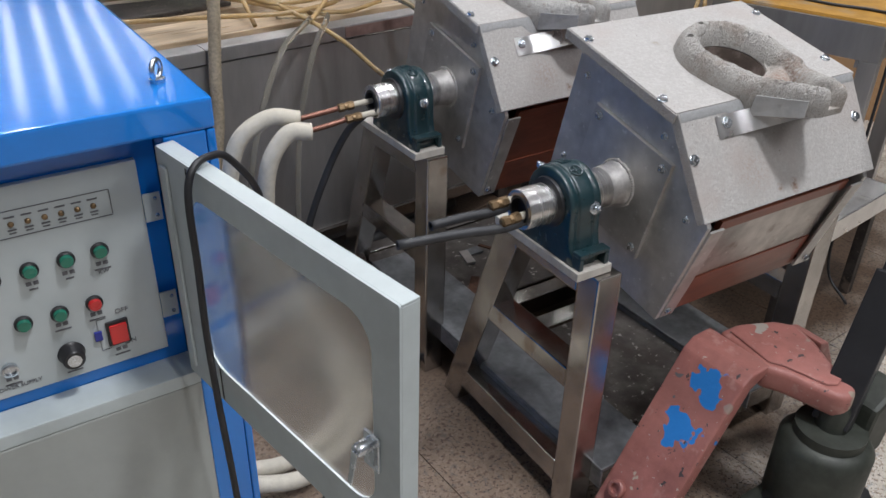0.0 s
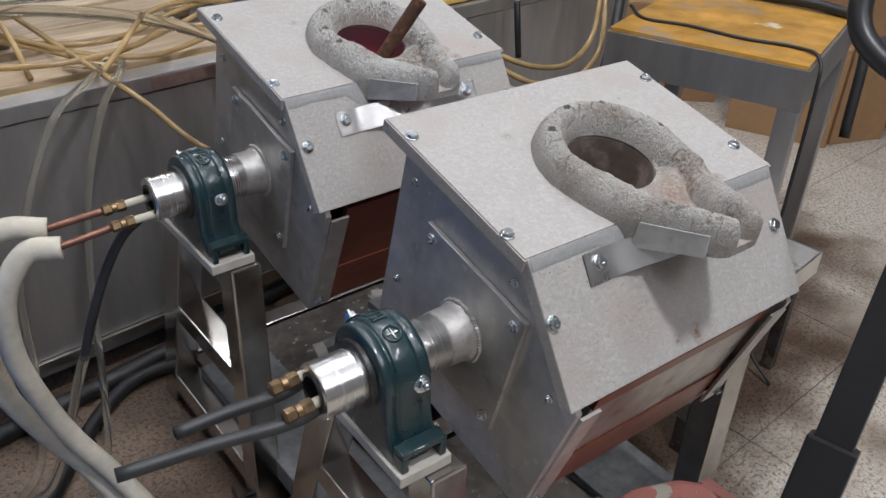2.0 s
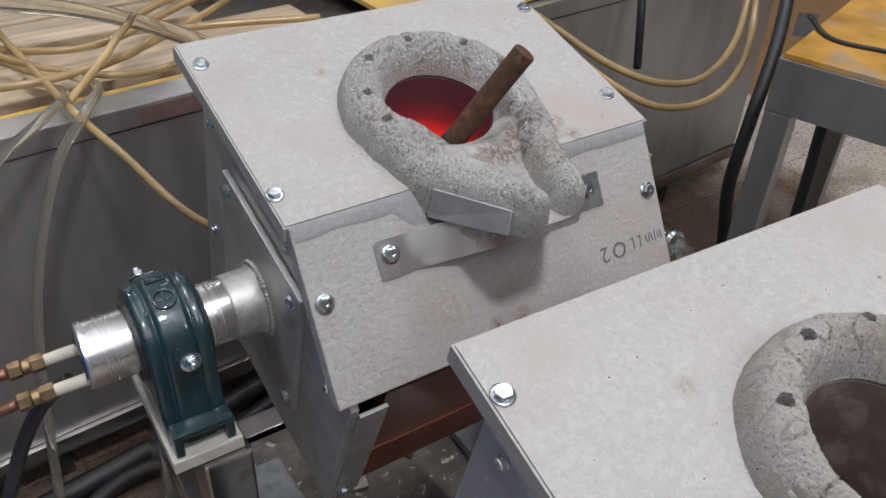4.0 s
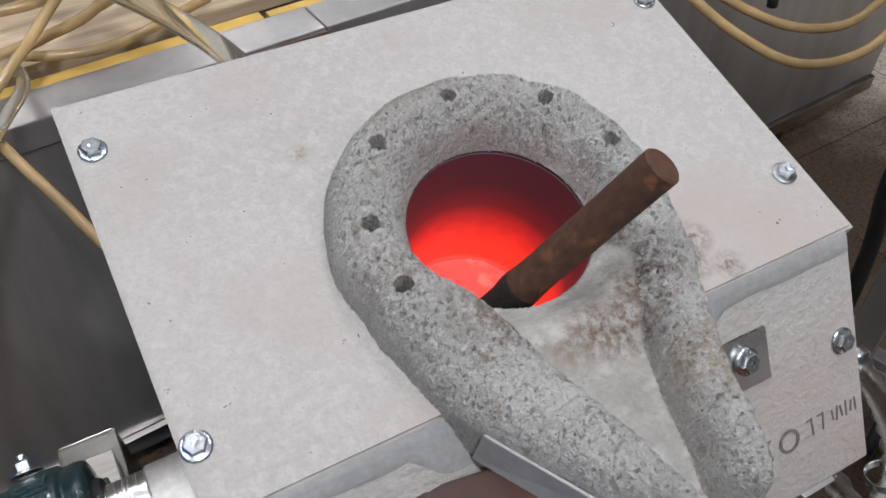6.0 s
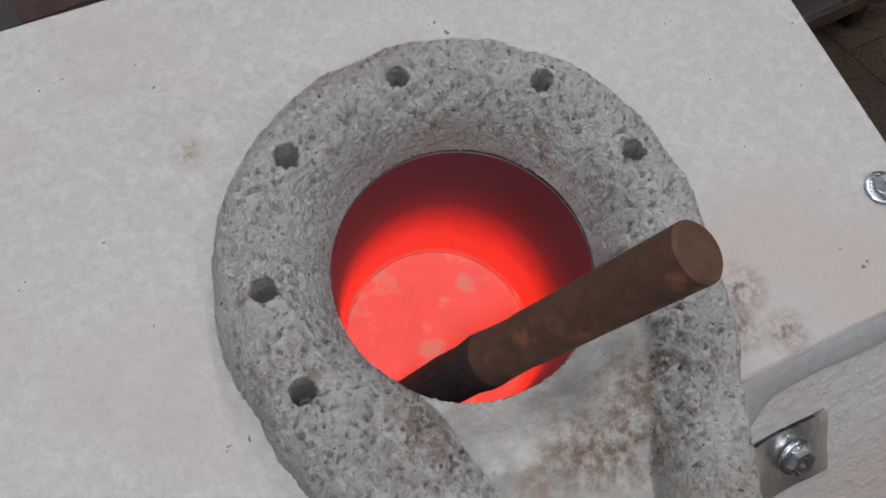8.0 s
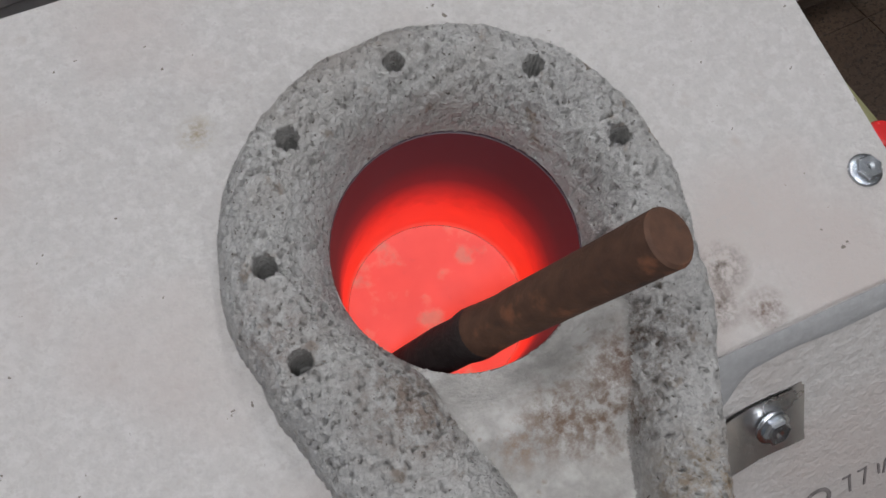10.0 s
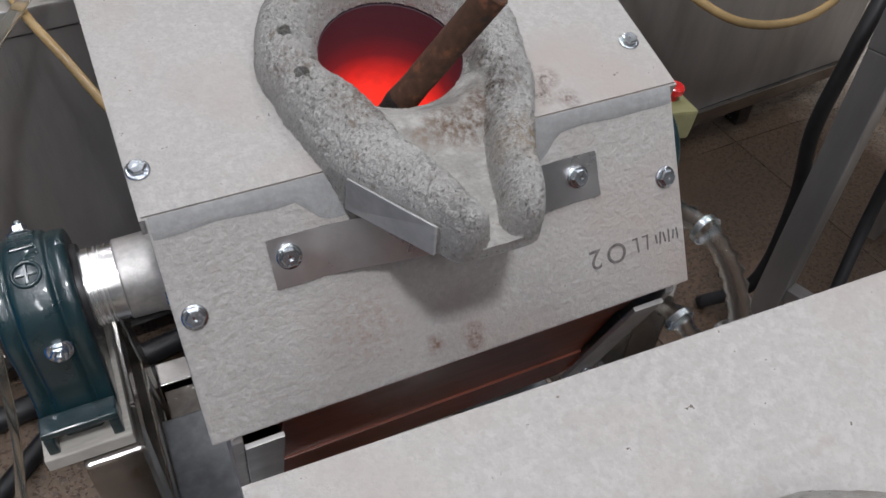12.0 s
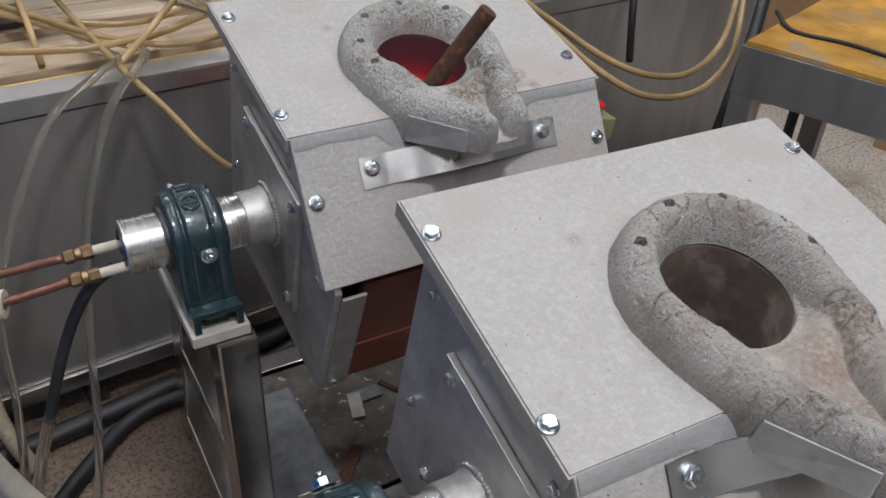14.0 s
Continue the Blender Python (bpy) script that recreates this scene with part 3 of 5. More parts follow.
def mortar_ring(seed, crack, pitted, holes, left_arm, thick):
    """The horseshoe of refractory mortar: a ring round the mouth whose two arms run together into a blunt pouring nose."""
    c, mouth = np.array((0.2400, 0.1005)), 0.0628
    rad = mouth + thick
    line = list(left_arm)
    for i in range(25):
        a = math.radians(192 - i * 208 / 24)
        line.append((c[0] + rad * math.cos(a), c[1] + rad * math.sin(a), thick))
    line += [(0.3185, 0.032, 0.0245), (0.294, -0.020, 0.0205), (0.2775, -0.055, 0.0185), (0.2655, -0.090, 0.0170), (0.2560, -0.108, 0.0155)]
    step = 0.0011
    xs, ys = np.arange(0.106, 0.372, step), np.arange(-0.132, 0.236, step)
    X, Y = np.meshgrid(xs, ys, indexing="ij")
    best, wide = np.full(X.shape, 9.0), np.full(X.shape, 0.02)
    for (ax, ay, wa), (cx, cy, wb) in zip(line, line[1:]):
        n2 = (cx - ax) ** 2 + (cy - ay) ** 2
        t = np.clip(((X - ax) * (cx - ax) + (Y - ay) * (cy - ay)) / n2, 0, 1)
        w = wa + (wb - wa) * t
        d = np.hypot(X - ax - (cx - ax) * t, Y - ay - (cy - ay) * t) / w
        nearer = d < best
        best, wide = np.where(nearer, d, best), np.where(nearer, w, wide)
    R = np.hypot(X - c[0], Y - c[1])
    A = np.degrees(np.arctan2(Y - c[1], X - c[0]))
    # the ring's inner face is a funnel; beside the arms it stands steeper
    funnel = np.where(R < rad, 1.0, 0.0) * np.clip((Y - 0.055) / 0.03, 0, 1)
    bm, floor_bm = bmesh.new(), bmesh.new()
    H, BED = np.zeros(X.shape), np.zeros(X.shape, bool)
    nz = noise.noise
    for i, x in enumerate(xs):
        for j, y in enumerate(ys):
            d, r = best[i, j], R[i, j]
            if d > 1.15 and (r > 0.12 or y > 0.10) and not (y < 0.06 and 0.15 < x < 0.32):
                continue
            d = max(0.0, d + (0.3 if y < -0.015 else 1.0) * (0.045 * nz((x * 45, y * 45, seed)) + 0.02 * nz((x * 130, y * 130, seed))))
            h = 0.0
            if d < 1:
                k = funnel[i, j]
                round_top = max(0.0, 1 - d ** 2.5) ** 0.5
                slant = max(0.0, 1 - d ** 1.9) ** 0.80
                h = (0.0395 + 0.0035 * min(1.0, max(0.0, -y / 0.08))) * (round_top * (1 - k) + slant * k)
                if y < -0.100:
                    h *= 1 - 0.12 * min(1.0, (-0.100 - y) / 0.022) ** 2
            if y > 0.05 and mouth - 0.004 < r < rad:
                h = max(h, 0.0032)
            bed = False
            if -0.1235 < y < 0.075 and r > mouth - 0.003:
                t = (0.05 - y) / 0.172
                if 0.158 + 0.056 * t < x < 0.320 - 0.062 * t:
                    k = max(0.0, min(1.0, (r - mouth) / 0.022))
                    rise = 0.004 + 0.016 * k * k * (3 - 2 * k)
                    k = max(0.0, min(1.0, (0.014 - y) / 0.036))
                    fall = 0.020 - 0.0145 * k * k * (3 - 2 * k)
                    low = min(rise, fall)
                    # a soft fillet where the floor meets the arms
                    bed = low > h - 0.0015 and y < 0.058
                    h = 0.5 * (h + low + math.sqrt((h - low) ** 2 + 0.00003))
            if h > 0:
                if bed:
                    h += 0.0008 * nz((x * 90, y * 90, seed + 3))
                else:
                    h += 0.0022 * nz((x * 42, y * 42, seed + 9)) + 0.0016 * nz((x * 110, y * 110, seed + 3))
                    h += (0.0010 + 0.0006 * pitted) * nz((x * 260, y * 190, seed + 5)) + (0.0006 + 0.0012 * pitted) * nz((x * 520, y * 430, seed + 6))
                    pit = nz((x * 430, y * 430, seed + 31))
                    if pit > 0.30:
                        h -= min(0.004, (pit - 0.30) * 0.03) * (0.3 + 0.7 * pitted)
                    rift = abs(nz((x * 30, y * 44, seed + 20)))
                    if rift < 0.035 and nz((x * 14, y * 14, seed + 40)) > 0.02:
                        h -= crack * (1 - rift / 0.035)
                for hx, hy in holes:
                    e = math.hypot(x - hx, y - hy)
                    if e < 0.0051:
                        h -= 0.038 * min(1.0, (0.0051 - e) / 0.0008)
                h = max(h, 0.0008)
            H[i, j], BED[i, j] = h, bed
    high = {}
    for i in range(len(xs) - 1):
        for j in range(len(ys) - 1):
            four = [(i, j), (i + 1, j), (i + 1, j + 1), (i, j + 1)]
            if all(R[k] < mouth for k in four) or not any(H[k] > 0 for k in four):
                continue
            smooth_bed = all(BED[k] for k in four)
            to = floor_bm if smooth_bed else bm
            vs = []
            for k in four:
                if (k, smooth_bed) not in high:
                    x, y, h, r = float(X[k]), float(Y[k]), float(H[k]), R[k]
                    z = spout_rise(y) + h if h > 0 else spout_under(y)
                    if r < mouth:
                        x, y = c + (np.array((x, y)) - c) * (mouth / max(r, 1e-5))
                        z = min(z, 0.002) if h > 0 else -0.002
                    high[k, smooth_bed] = to.verts.new((x, y, z))
                vs.append(high[k, smooth_bed])
            heights = [v.co.z for v in vs]
            to.faces.new(vs).smooth = max(heights) - min(heights) < 0.005
    return bm, floor_bm


def furnace(m, seed, ring_mat, crack, label, shaft_end, middle, holes, strap_y, top_bolts, front_bolts):
    root = thing("tilting_furnace", label, "furnace", m, "tilting induction furnaces")
    slope = Matrix.Rotation(radians(45), 4, "X")
    W0, W1 = 0.004, 0.480
    # top board with a round mouth is a frame of four pieces of one slab, the ring covers its joint
    bm = bmesh.new()
    hole = [(0.24 + 0.0685 * math.cos(2 * math.pi * i / 40), 0.1005 + 0.0685 * math.sin(2 * math.pi * i / 40)) for i in range(40)]
    edge = []
    for i in range(40):
        a = 2 * math.pi * i / 40
        dx, dy = math.cos(a), math.sin(a)
        k = min((W1 - 0.24) / dx if dx > 1e-9 else 9, (W0 - 0.24) / dx if dx < -1e-9 else 9, (0.305 - 0.095) / dy if dy > 1e-9 else 9, (0.0 - 0.095) / dy if dy < -1e-9 else 9)
        edge.append((0.24 + dx * k, 0.095 + dy * k))
    for cx, cy in ((W0, 0.0), (W1, 0.0), (W0, 0.305), (W1, 0.305)):
        i = min(range(40), key=lambda k: (edge[k][0] - cx) ** 2 + (edge[k][1] - cy) ** 2)
        edge[i] = (cx, cy)
    layers = {}
    for z in (0.0, -0.02):
        layers[z] = ([bm.verts.new((x, y, z)) for x, y in hole], [bm.verts.new((x, y, z)) for x, y in edge])
    for i in range(40):
        j = (i + 1) % 40
        bm.faces.new((layers[0.0][0][i], layers[0.0][0][j], layers[0.0][1][j], layers[0.0][1][i]))
        bm.faces.new((layers[-0.02][0][i], layers[-0.02][0][j], layers[-0.02][1][j], layers[-0.02][1][i]))
        for k in (0, 1):
            bm.faces.new((layers[0.0][k][i], layers[0.0][k][j], layers[-0.02][k][j], layers[-0.02][k][i]))
    bmesh.ops.recalc_face_normals(bm, faces=bm.faces)
    rim = [e for e in bm.edges if all(v in layers[0.0][1] for v in e.verts)]
    bmesh.ops.bevel(bm, geom=rim, offset=0.002, segments=2, affect="EDGES")
    part("top_board", bm, BOARD, root, "pale cement board with rough mottled face")
    front = part("front_board", bx(W0 + 0.004, W1 - 0.008, -0.191, -0.001, -0.02, 0, 0.002), BOARD, root, m=slope)
    # mortar seam along the ridge and round the spout
    bm = bmesh.new()
    cols, rows_ = 60, 5
    vs = {}
    for i in range(cols + 1):
        x = W0 + 0.006 + (W1 - W0 - 0.016) * i / cols
        low = -0.0165 - 0.003 * noise.noise((x * 25, seed, 0)) - 0.020 * max(0.0, min(1.0, (x - 0.118) / 0.018, (0.352 - x) / 0.018))
        for j in range(rows_ + 1):
            vs[i, j] = bm.verts.new((x, low * j / rows_, 0.0013 if 0 < j < rows_ else 0.0003))
    for i in range(cols):
        for j in range(rows_):
            bm.faces.new((vs[i, j], vs[i, j + 1], vs[i + 1, j + 1], vs[i + 1, j])).smooth = True
    part("mortar_seam", bm, SEAM, root, "grey mortar seam along the ridge", m=slope)
    horseshoe, channel = mortar_ring(seed, crack, 1.0 if ring_mat is MORTAR else 0.35, holes, *((WIDE_ARM, 0.0265) if ring_mat is MORTAR else (SLIM_ARM, 0.0235)))
    ring = part("mortar_ring", horseshoe, ring_mat, root, "rough grey refractory mortar horseshoe round the mouth")
    part("pouring_channel", channel, BED if ring_mat is MORTAR else BED_COLD, ring, "smooth pale mortar pouring channel")
    cheek_x, cheek_end = (0.1552, 0.1918) if ring_mat is MORTAR else (0.1648, 0.1938)
    # pouring spout: flat boards let into the mortar's flanks, and one beneath
    for side, (xa, xb) in (("left", (cheek_x, cheek_end)), ("right", (0.3105, 0.2735))):
        out = -0.0022 if side == "left" else 0.0022
        board = bmesh.new()
        ring4 = []
        for dx in (0.0, out):
            ring4.append([board.verts.new(p) for p in ((xa + dx, -0.024, spout_under(-0.024) - 0.005), (xb + dx, -0.106, spout_under(-0.106) - 0.001), (xb + dx, -0.100, 0.0500), (xa + dx, -0.024, 0.0215))])
        board.faces.new(ring4[0])
        board.faces.new(ring4[1])
        for i in range(4):
            j = (i + 1) % 4
            board.faces.new((ring4[0][i], ring4[0][j], ring4[1][j], ring4[1][i]))
        bmesh.ops.recalc_face_normals(board, faces=board.faces)
        bmesh.ops.bevel(board, geom=list(board.edges), offset=0.0006, segments=1, affect="EDGES")
        part("spout_cheek", board, MICA, root, "flat grey mica board with smears of mortar")
    under = bmesh.new()
    foot = [(0.164, -0.020), (0.2015, -0.113), (0.2665, -0.113), (0.308, -0.020)]
    sheets = [[under.verts.new((x, y, spout_under(y) + dz)) for x, y in foot] for dz in (-0.001, 0.003)]
    for sheet in sheets:
        under.faces.new(sheet)
    for i in range(4):
        j = (i + 1) % 4
        under.faces.new((sheets[0][i], sheets[0][j], sheets[1][j], sheets[1][i]))
    bmesh.ops.recalc_face_normals(under, faces=under.faces)
    part("spout_base", under, MICA, root, "flat grey mica board under the spout")
    # aluminium strap that carries the spout
    strap = bmesh.new()
    vs = {}
    for i in range(31):
        x = 0.088 + 0.297 * i / 30
        bend = min(1.0, max(0.0, (x - 0.126) / 0.10), max(0.0, (0.352 - x) / 0.10))
        lift = 0.026 * bend * bend * (3 - 2 * bend) + 0.0010 * noise.noise((x * 60, 1, seed)) - 0.0012 * math.exp(-((x - 0.127) / 0.004) ** 2)
        for j in range(4):
            vs[i, j] = (x, strap_y - 0.0135 * j, 0.0025 + lift + 0.0006 * noise.noise((x * 50, j * 2, seed)))
    for dz in (0, -0.0018):
        lay = {k: strap.verts.new((x, y, z + dz)) for k, (x, y, z) in vs.items()}
        for i in range(30):
            for j in range(3):
                strap.faces.new((lay[i, j], lay[i, j + 1], lay[i + 1, j + 1], lay[i + 1, j])).smooth = True
    part("spout_strap", strap, ALU_BRIGHT, root, "bent shiny aluminium strap", m=slope)
    up = (0, 0, 1)
    for x, y in top_bolts:
        hex_bolt(root, (x, y, 0), up)
    n45 = slope.to_3x3() @ Vector(up)
    for x, y, lift in front_bolts:
        hex_bolt(root, slope @ Vector((x, y, lift)), n45, 0.0082)
    # side plates
    outline = [(0.268, -0.0205), (0.268, -0.415), (-0.115, -0.395), (-0.135, -0.15), (-0.020, -0.0305)]
    for a, b in ((0.022, 0.032), (0.452, 0.462)):
        part("side_plate", prism(outline, a, b, "x", 0.0012), ALU, root, "scuffed brushed aluminium side plate")
    # front angle strip and bakelite panels
    for x0, x1 in ((0.0322, 0.066), (0.418, 0.4518)):
        part("corner_angle", prism([(-0.139, -0.16), (-0.117, -0.392), (-0.112, -0.392), (-0.134, -0.16)], x0, x1, "x", 0.0006), ALU, root)
    for z0, z1, mat, off in ((0.152, 0.176, BAKELITE, 0.0), (0.176, 0.305, middle, -0.003), (0.305, 0.388, BAKELITE, 0.0)):
        t0, t1 = (z0 - 0.15) / 0.245, (z1 - 0.15) / 0.245
        ya, yb = -0.129 + 0.020 * t0 - off, -0.129 + 0.020 * t1 - off
        part("front_panel", prism([(ya, -z0), (yb, -z1), (yb + 0.012, -z1), (ya + 0.012, -z0)], 0.067, 0.417, "x", 0.0008), mat, root, "red-brown bakelite panel" if mat is BAKELITE else "dull metal panel")
    part("back_panel", bx(0.0322, 0.4518, 0.250, 0.262, -0.41, -0.0205, 0.001), BAKELITE, root)
    part("bottom_panel", bx(0.0322, 0.4518, -0.105, 0.25, -0.400, -0.388, 0.001), BAKELITE, root)
    for x in (0.041, 0.443):
        hex_bolt(root, (x, -0.1195, -0.372), (0, -1, -0.1), 0.006)
    # square mounting plate with the welded trunnion
    for a, b, s in ((0.0135, 0.0217, -1), (0.4623, 0.4705, 1)):
        plate = part("mounting_plate", prism([(0.187, -0.095), (0.187, -0.312), (-0.025, -0.312), (-0.025, -0.092)], a, b, "x", 0.001), ALU, root, "square aluminium mounting plate")
        for y, z in ((0.170, -0.112), (0.170, -0.295), (-0.008, -0.110), (-0.008, -0.295)):
            hex_bolt(root, (a if s < 0 else b, y, z), (s, 0, 0), 0.0072)
        for y, z in ((0.235, -0.065), (0.235, -0.25), (0.018, -0.060), (-0.090, -0.165)):
            hex_bolt(root, (0.022 if s < 0 else 0.462, y, z), (s, 0, 0), 0.0055)
        x0 = a if s < 0 else b
        tr = part("trunnion", lathe([(0, 0), (0.0455, 0), (0.0440, 0.004), (0.0410, 0.008), (0.0398, 0.014), (0.0394, 0.040), (0.0380, 0.0415), (0, 0.0415)], (x0, 0.076, -0.203), (s, 0, 0), 40), CASTING, root, "dull grey welded trunnion collar")
        end = shaft_end if s < 0 else 0.118
        part("shaft", lathe([(0, 0.0416), (0.0374, 0.0416), (0.0374, end), (0.0362, end + 0.0015), (0.0275, end + 0.0015), (0.0265, end - 0.03), (0, end - 0.03)], (x0, 0.076, -0.203), (s, 0, 0), 40), TURNED, root, "bright turned steel shaft")
        part("shaft_liner", lathe([(0, end - 0.0295), (0.0263, end - 0.0295), (0.0263, end + 0.003), (0.022, end + 0.003), (0.022, end - 0.012), (0, end - 0.012)], (x0, 0.076, -0.203), (s, 0, 0), 32), BLACK_PLASTIC, root)
        bead = bmesh.new()
        lump = random.Random(int(seed) + 3)
        for i in range(60):
            a2 = 2 * math.pi * i / 60
            rr = 0.0440 + lump.uniform(-0.0007, 0.0007)
            bmesh.ops.create_icosphere(bead, subdivisions=2, radius=0.0036 + lump.uniform(-0.0005, 0.0008), matrix=Matrix.Translation((x0 + s * 0.002, 0.076 + rr * math.cos(a2), -0.203 + rr * math.sin(a2))))
        for f in bead.faces:
            f.smooth = True
        part("weld_bead", bead, ALU, tr)
    return root


A_ROOT = pose(1.170, 1.482, 0.908, 14.8, 0, 0)
B_ROOT = pose(1.172, 0.918, 0.895, 13.5, 0, -2.0)
furnace_hot = furnace(A_ROOT, 1.0, MORTAR, 0.003, "tilting melting furnace with pale board top, mouth glowing red", 0.2015, BAKELITE, HOLES, -0.040,
                      ((0.0195, 0.2590), (0.4655, 0.2480), (0.0135, 0.0430), (0.4600, 0.0572)), ((0.0228, -0.0825, 0), (0.4560, -0.0825, 0), (0.1025, -0.0560, 0.004), (0.3630, -0.0580, 0.004)))
furnace_cold = furnace(B_ROOT, 7.0, MORTAR_COLD, 0.005, "tilting melting furnace with pale board top, empty cold mouth", 0.2265, DULL, COLD_HOLES, -0.019,
                       ((0.0150, 0.2540), (0.4655, 0.2480), (0.0125, 0.0440), (0.4600, 0.0572)), ((0.0180, -0.0820, 0), (0.4500, -0.0830, 0), (0.1090, -0.0345, 0.004), (0.3660, -0.0380, 0.004)))
slope = Matrix.Rotation(radians(45), 4, "X")
for glyph, gx in (("2", 0.3730), ("O", 0.3955)):
    writing("stamp", glyph, 0.027, STAMP, furnace_hot, slope @ pose(gx, -0.139, 0.0006, 0, 0, 181), 0.0002)
for gx, long, lean in ((0.4190, 0.015, 4), (0.4300, 0.015, -3), (0.4400, 0.009, 8), (0.4445, 0.012, -6), (0.4490, 0.010, 10), (0.4540, 0.013, 0), (0.4590, 0.009, -8), (0.4635, 0.011, 5)):
    part("stamp_bar", bx(-0.0008, 0.0008, -long / 2, long / 2, 0.0002, 0.0006, 0), STAMP, furnace_hot, m=slope @ pose(gx, -0.139, 0, 0, 0, lean))
for gx in (0.4165, 0.4275):
    part("stamp_bar", bx(-0.0030, 0.0030, -0.0007, 0.0007, 0.0002, 0.0006, 0), STAMP, furnace_hot, m=slope @ pose(gx, -0.1325, 0))


def crucible(m, mat, label, depth):
    root = thing("crucible", label, "crucible", m)
    part("wall", lathe([(0.0655, -0.0005), (0.0628, -0.0015), (0.0605, -depth * 0.5), (0.0590, -depth + 0.005), (0.0578, -depth + 0.0012)], seg=72), mat, root)
    part("base", lathe([(0, -depth), (0.052, -depth), (0.0576, -depth + 0.0010)], seg=72), mat, root)
    part("shell", lathe([(0.0650, -0.0020), (0.0675, -0.0020), (0.0675, -depth - 0.012), (0, -depth - 0.012), (0, -depth - 0.010), (0.0655, -depth - 0.010), (0.0650, -0.0020)], seg=48), COLD, root, "grey clay outer shell")
    return root


crucible(A_ROOT @ pose(0.2400, 0.1005, 0), HOT, "red-hot crucible set in the furnace mouth", 0.140)
crucible(B_ROOT @ pose(0.2400, 0.1005, 0), COLD, "empty grey-brown crucible set in the furnace mouth", 0.19)
way = Vector((-0.121, 0.020, -0.235)).normalized()
top_end = Vector((0.2945, 0.0490, 0.1055))
bar = thing("steel_bar", "rusty round steel bar leaning in the crucible", "bar", A_ROOT)
part("shank", lathe([(0, 0), (0.0114, 0), (0.0127, 0.0014), (0.0124, 0.06), (0.0126, 0.10), (0.0122, 0.105), (0.0130, 0.122), (0.0136, 0.128), (0, 0.128)], top_end, way, 24), RUST, bar)
# crusted tip; its silhouette against the glow is painted in as near-black
part("scaled_tip", lathe([(0, 0.1282), (0.0136, 0.1282), (0.0140, 0.134), (0.0126, 0.146), (0.0130, 0.165), (0.0122, 0.185), (0.0108, 0.224), (0.0095, 0.2265), (0, 0.2265)], top_end, way, 18), TIP_SILHOUETTE, bar, "scaled tip, its silhouette painted near-black")


# ---- bearings, shims and stands ----
def bearing(m, group, bolt_x=0.003):
    """A pillow block: arched housing with grooves, flat foot, bolts and a grease nipple. Its axis lies along x through the origin."""
    root = thing("pillow_block_bearing", "dark green cast pillow block bearing on a shim", "bearing", m, group)
    outline = [(0.0815, -0.0965, 1, 0.2), (0.0800, -0.078, 1, 0.1), (0.0700, -0.066, 1, 0.1), (0.0655, -0.045, 1, 0), (0.0640, -0.020, 1, 0)]
    outline += [(0.0640 * math.cos(math.radians(a)), 0.0640 * math.sin(math.radians(a)), math.cos(math.radians(a)), math.sin(math.radians(a))) for a in range(0, 181, 6)]
    outline += [(-y, z, -ny, nz) for y, z, ny, nz in reversed(outline[:5])]
    across = ((-0.0345, -0.016), (-0.0345, -0.0040), (-0.0335, -0.0015), (-0.0315, -0.0004), (-0.0290, 0.0), (-0.0200, 0.0), (-0.0186, -0.0013), (-0.0168, 0.0012), (-0.0155, 0.0026), (-0.0120, 0.0030), (0.0, 0.0031), (0.0120, 0.0030), (0.0155, 0.0026), (0.0168, 0.0012), (0.0186, -0.0013), (0.0200, 0.0), (0.0290, 0.0), (0.0315, -0.0004), (0.0335, -0.0015), (0.0345, -0.0040), (0.0345, -0.016))
    bm = bmesh.new()
    grid = [[bm.verts.new((x, y + ny * dr, z + nz * dr)) for x, dr in across] for y, z, ny, nz in outline]
    for a, b in zip(grid, grid[1:]):
        for k in range(len(across) - 1):
            bm.faces.new((a[k], a[k + 1], b[k + 1], b[k])).smooth = True
    for k in (0, -1):
        bm.faces.new([row[k] for row in grid])
    bm.faces.new([*grid[0], *reversed(grid[-1])])
    bmesh.ops.recalc_face_normals(bm, faces=bm.faces)
    part("housing", bm, GREEN, root)
    for y0, y1 in ((-0.100, -0.078), (0.078, 0.100)):
        for x0, x1 in ((-0.034, -0.024), (0.024, 0.034)):
            part("foot_lug", bx(x0, x1, y0, y1, -0.0965, -0.0722, 0.002), GREEN, root)
        part("foot_plate", bx(-0.034, 0.034, y0, y1, -0.072, -0.064, 0.002), GREEN, root)
    part("inner_ring", lathe([(0.0372, -0.040), (0.046, -0.040), (0.047, -0.036), (0.047, 0.036), (0.046, 0.040), (0.0372, 0.040)], (0, 0, 0), (1, 0, 0), 36), BLACK_PLASTIC, root)
    for i, (ox, oy, wx, wy) in enumerate(((0.0, -0.0155, 0.022, 0.004), (-0.007, -0.008, 0.006, 0.009), (0.006, -0.008, 0.008, 0.004), (0.0, 0.001, 0.022, 0.004), (-0.006, 0.008, 0.009, 0.004), (0.008, 0.009, 0.005, 0.009), (0.0, 0.016, 0.022, 0.004))):
        turn = Matrix.Rotation(-(oy + 0.004) / 0.067 + radians(-14), 4, "X")
        part("cast_mark", bx(ox - wx / 2, ox + wx / 2, -wy / 2, wy / 2, 0.0655, 0.0690, 0.0012), GREEN, root, m=turn)
    badge = lathe([(0.0100, 0.0655), (0.0100, 0.0688), (0.0108, 0.0694), (0.0122, 0.0694), (0.0130, 0.0686), (0.0130, 0.0655)], seg=28)
    bx(-0.0016, 0.0016, -0.0095, 0.0095, 0.0655, 0.0690, 0.0008, bm=badge)
    bx(-0.0085, 0.0085, -0.0016, 0.0016, 0.0655, 0.0688, 0.0008, bm=badge)
    part("cast_badge", badge, GREEN, root, m=Matrix.Rotation(radians(21), 4, "X"))
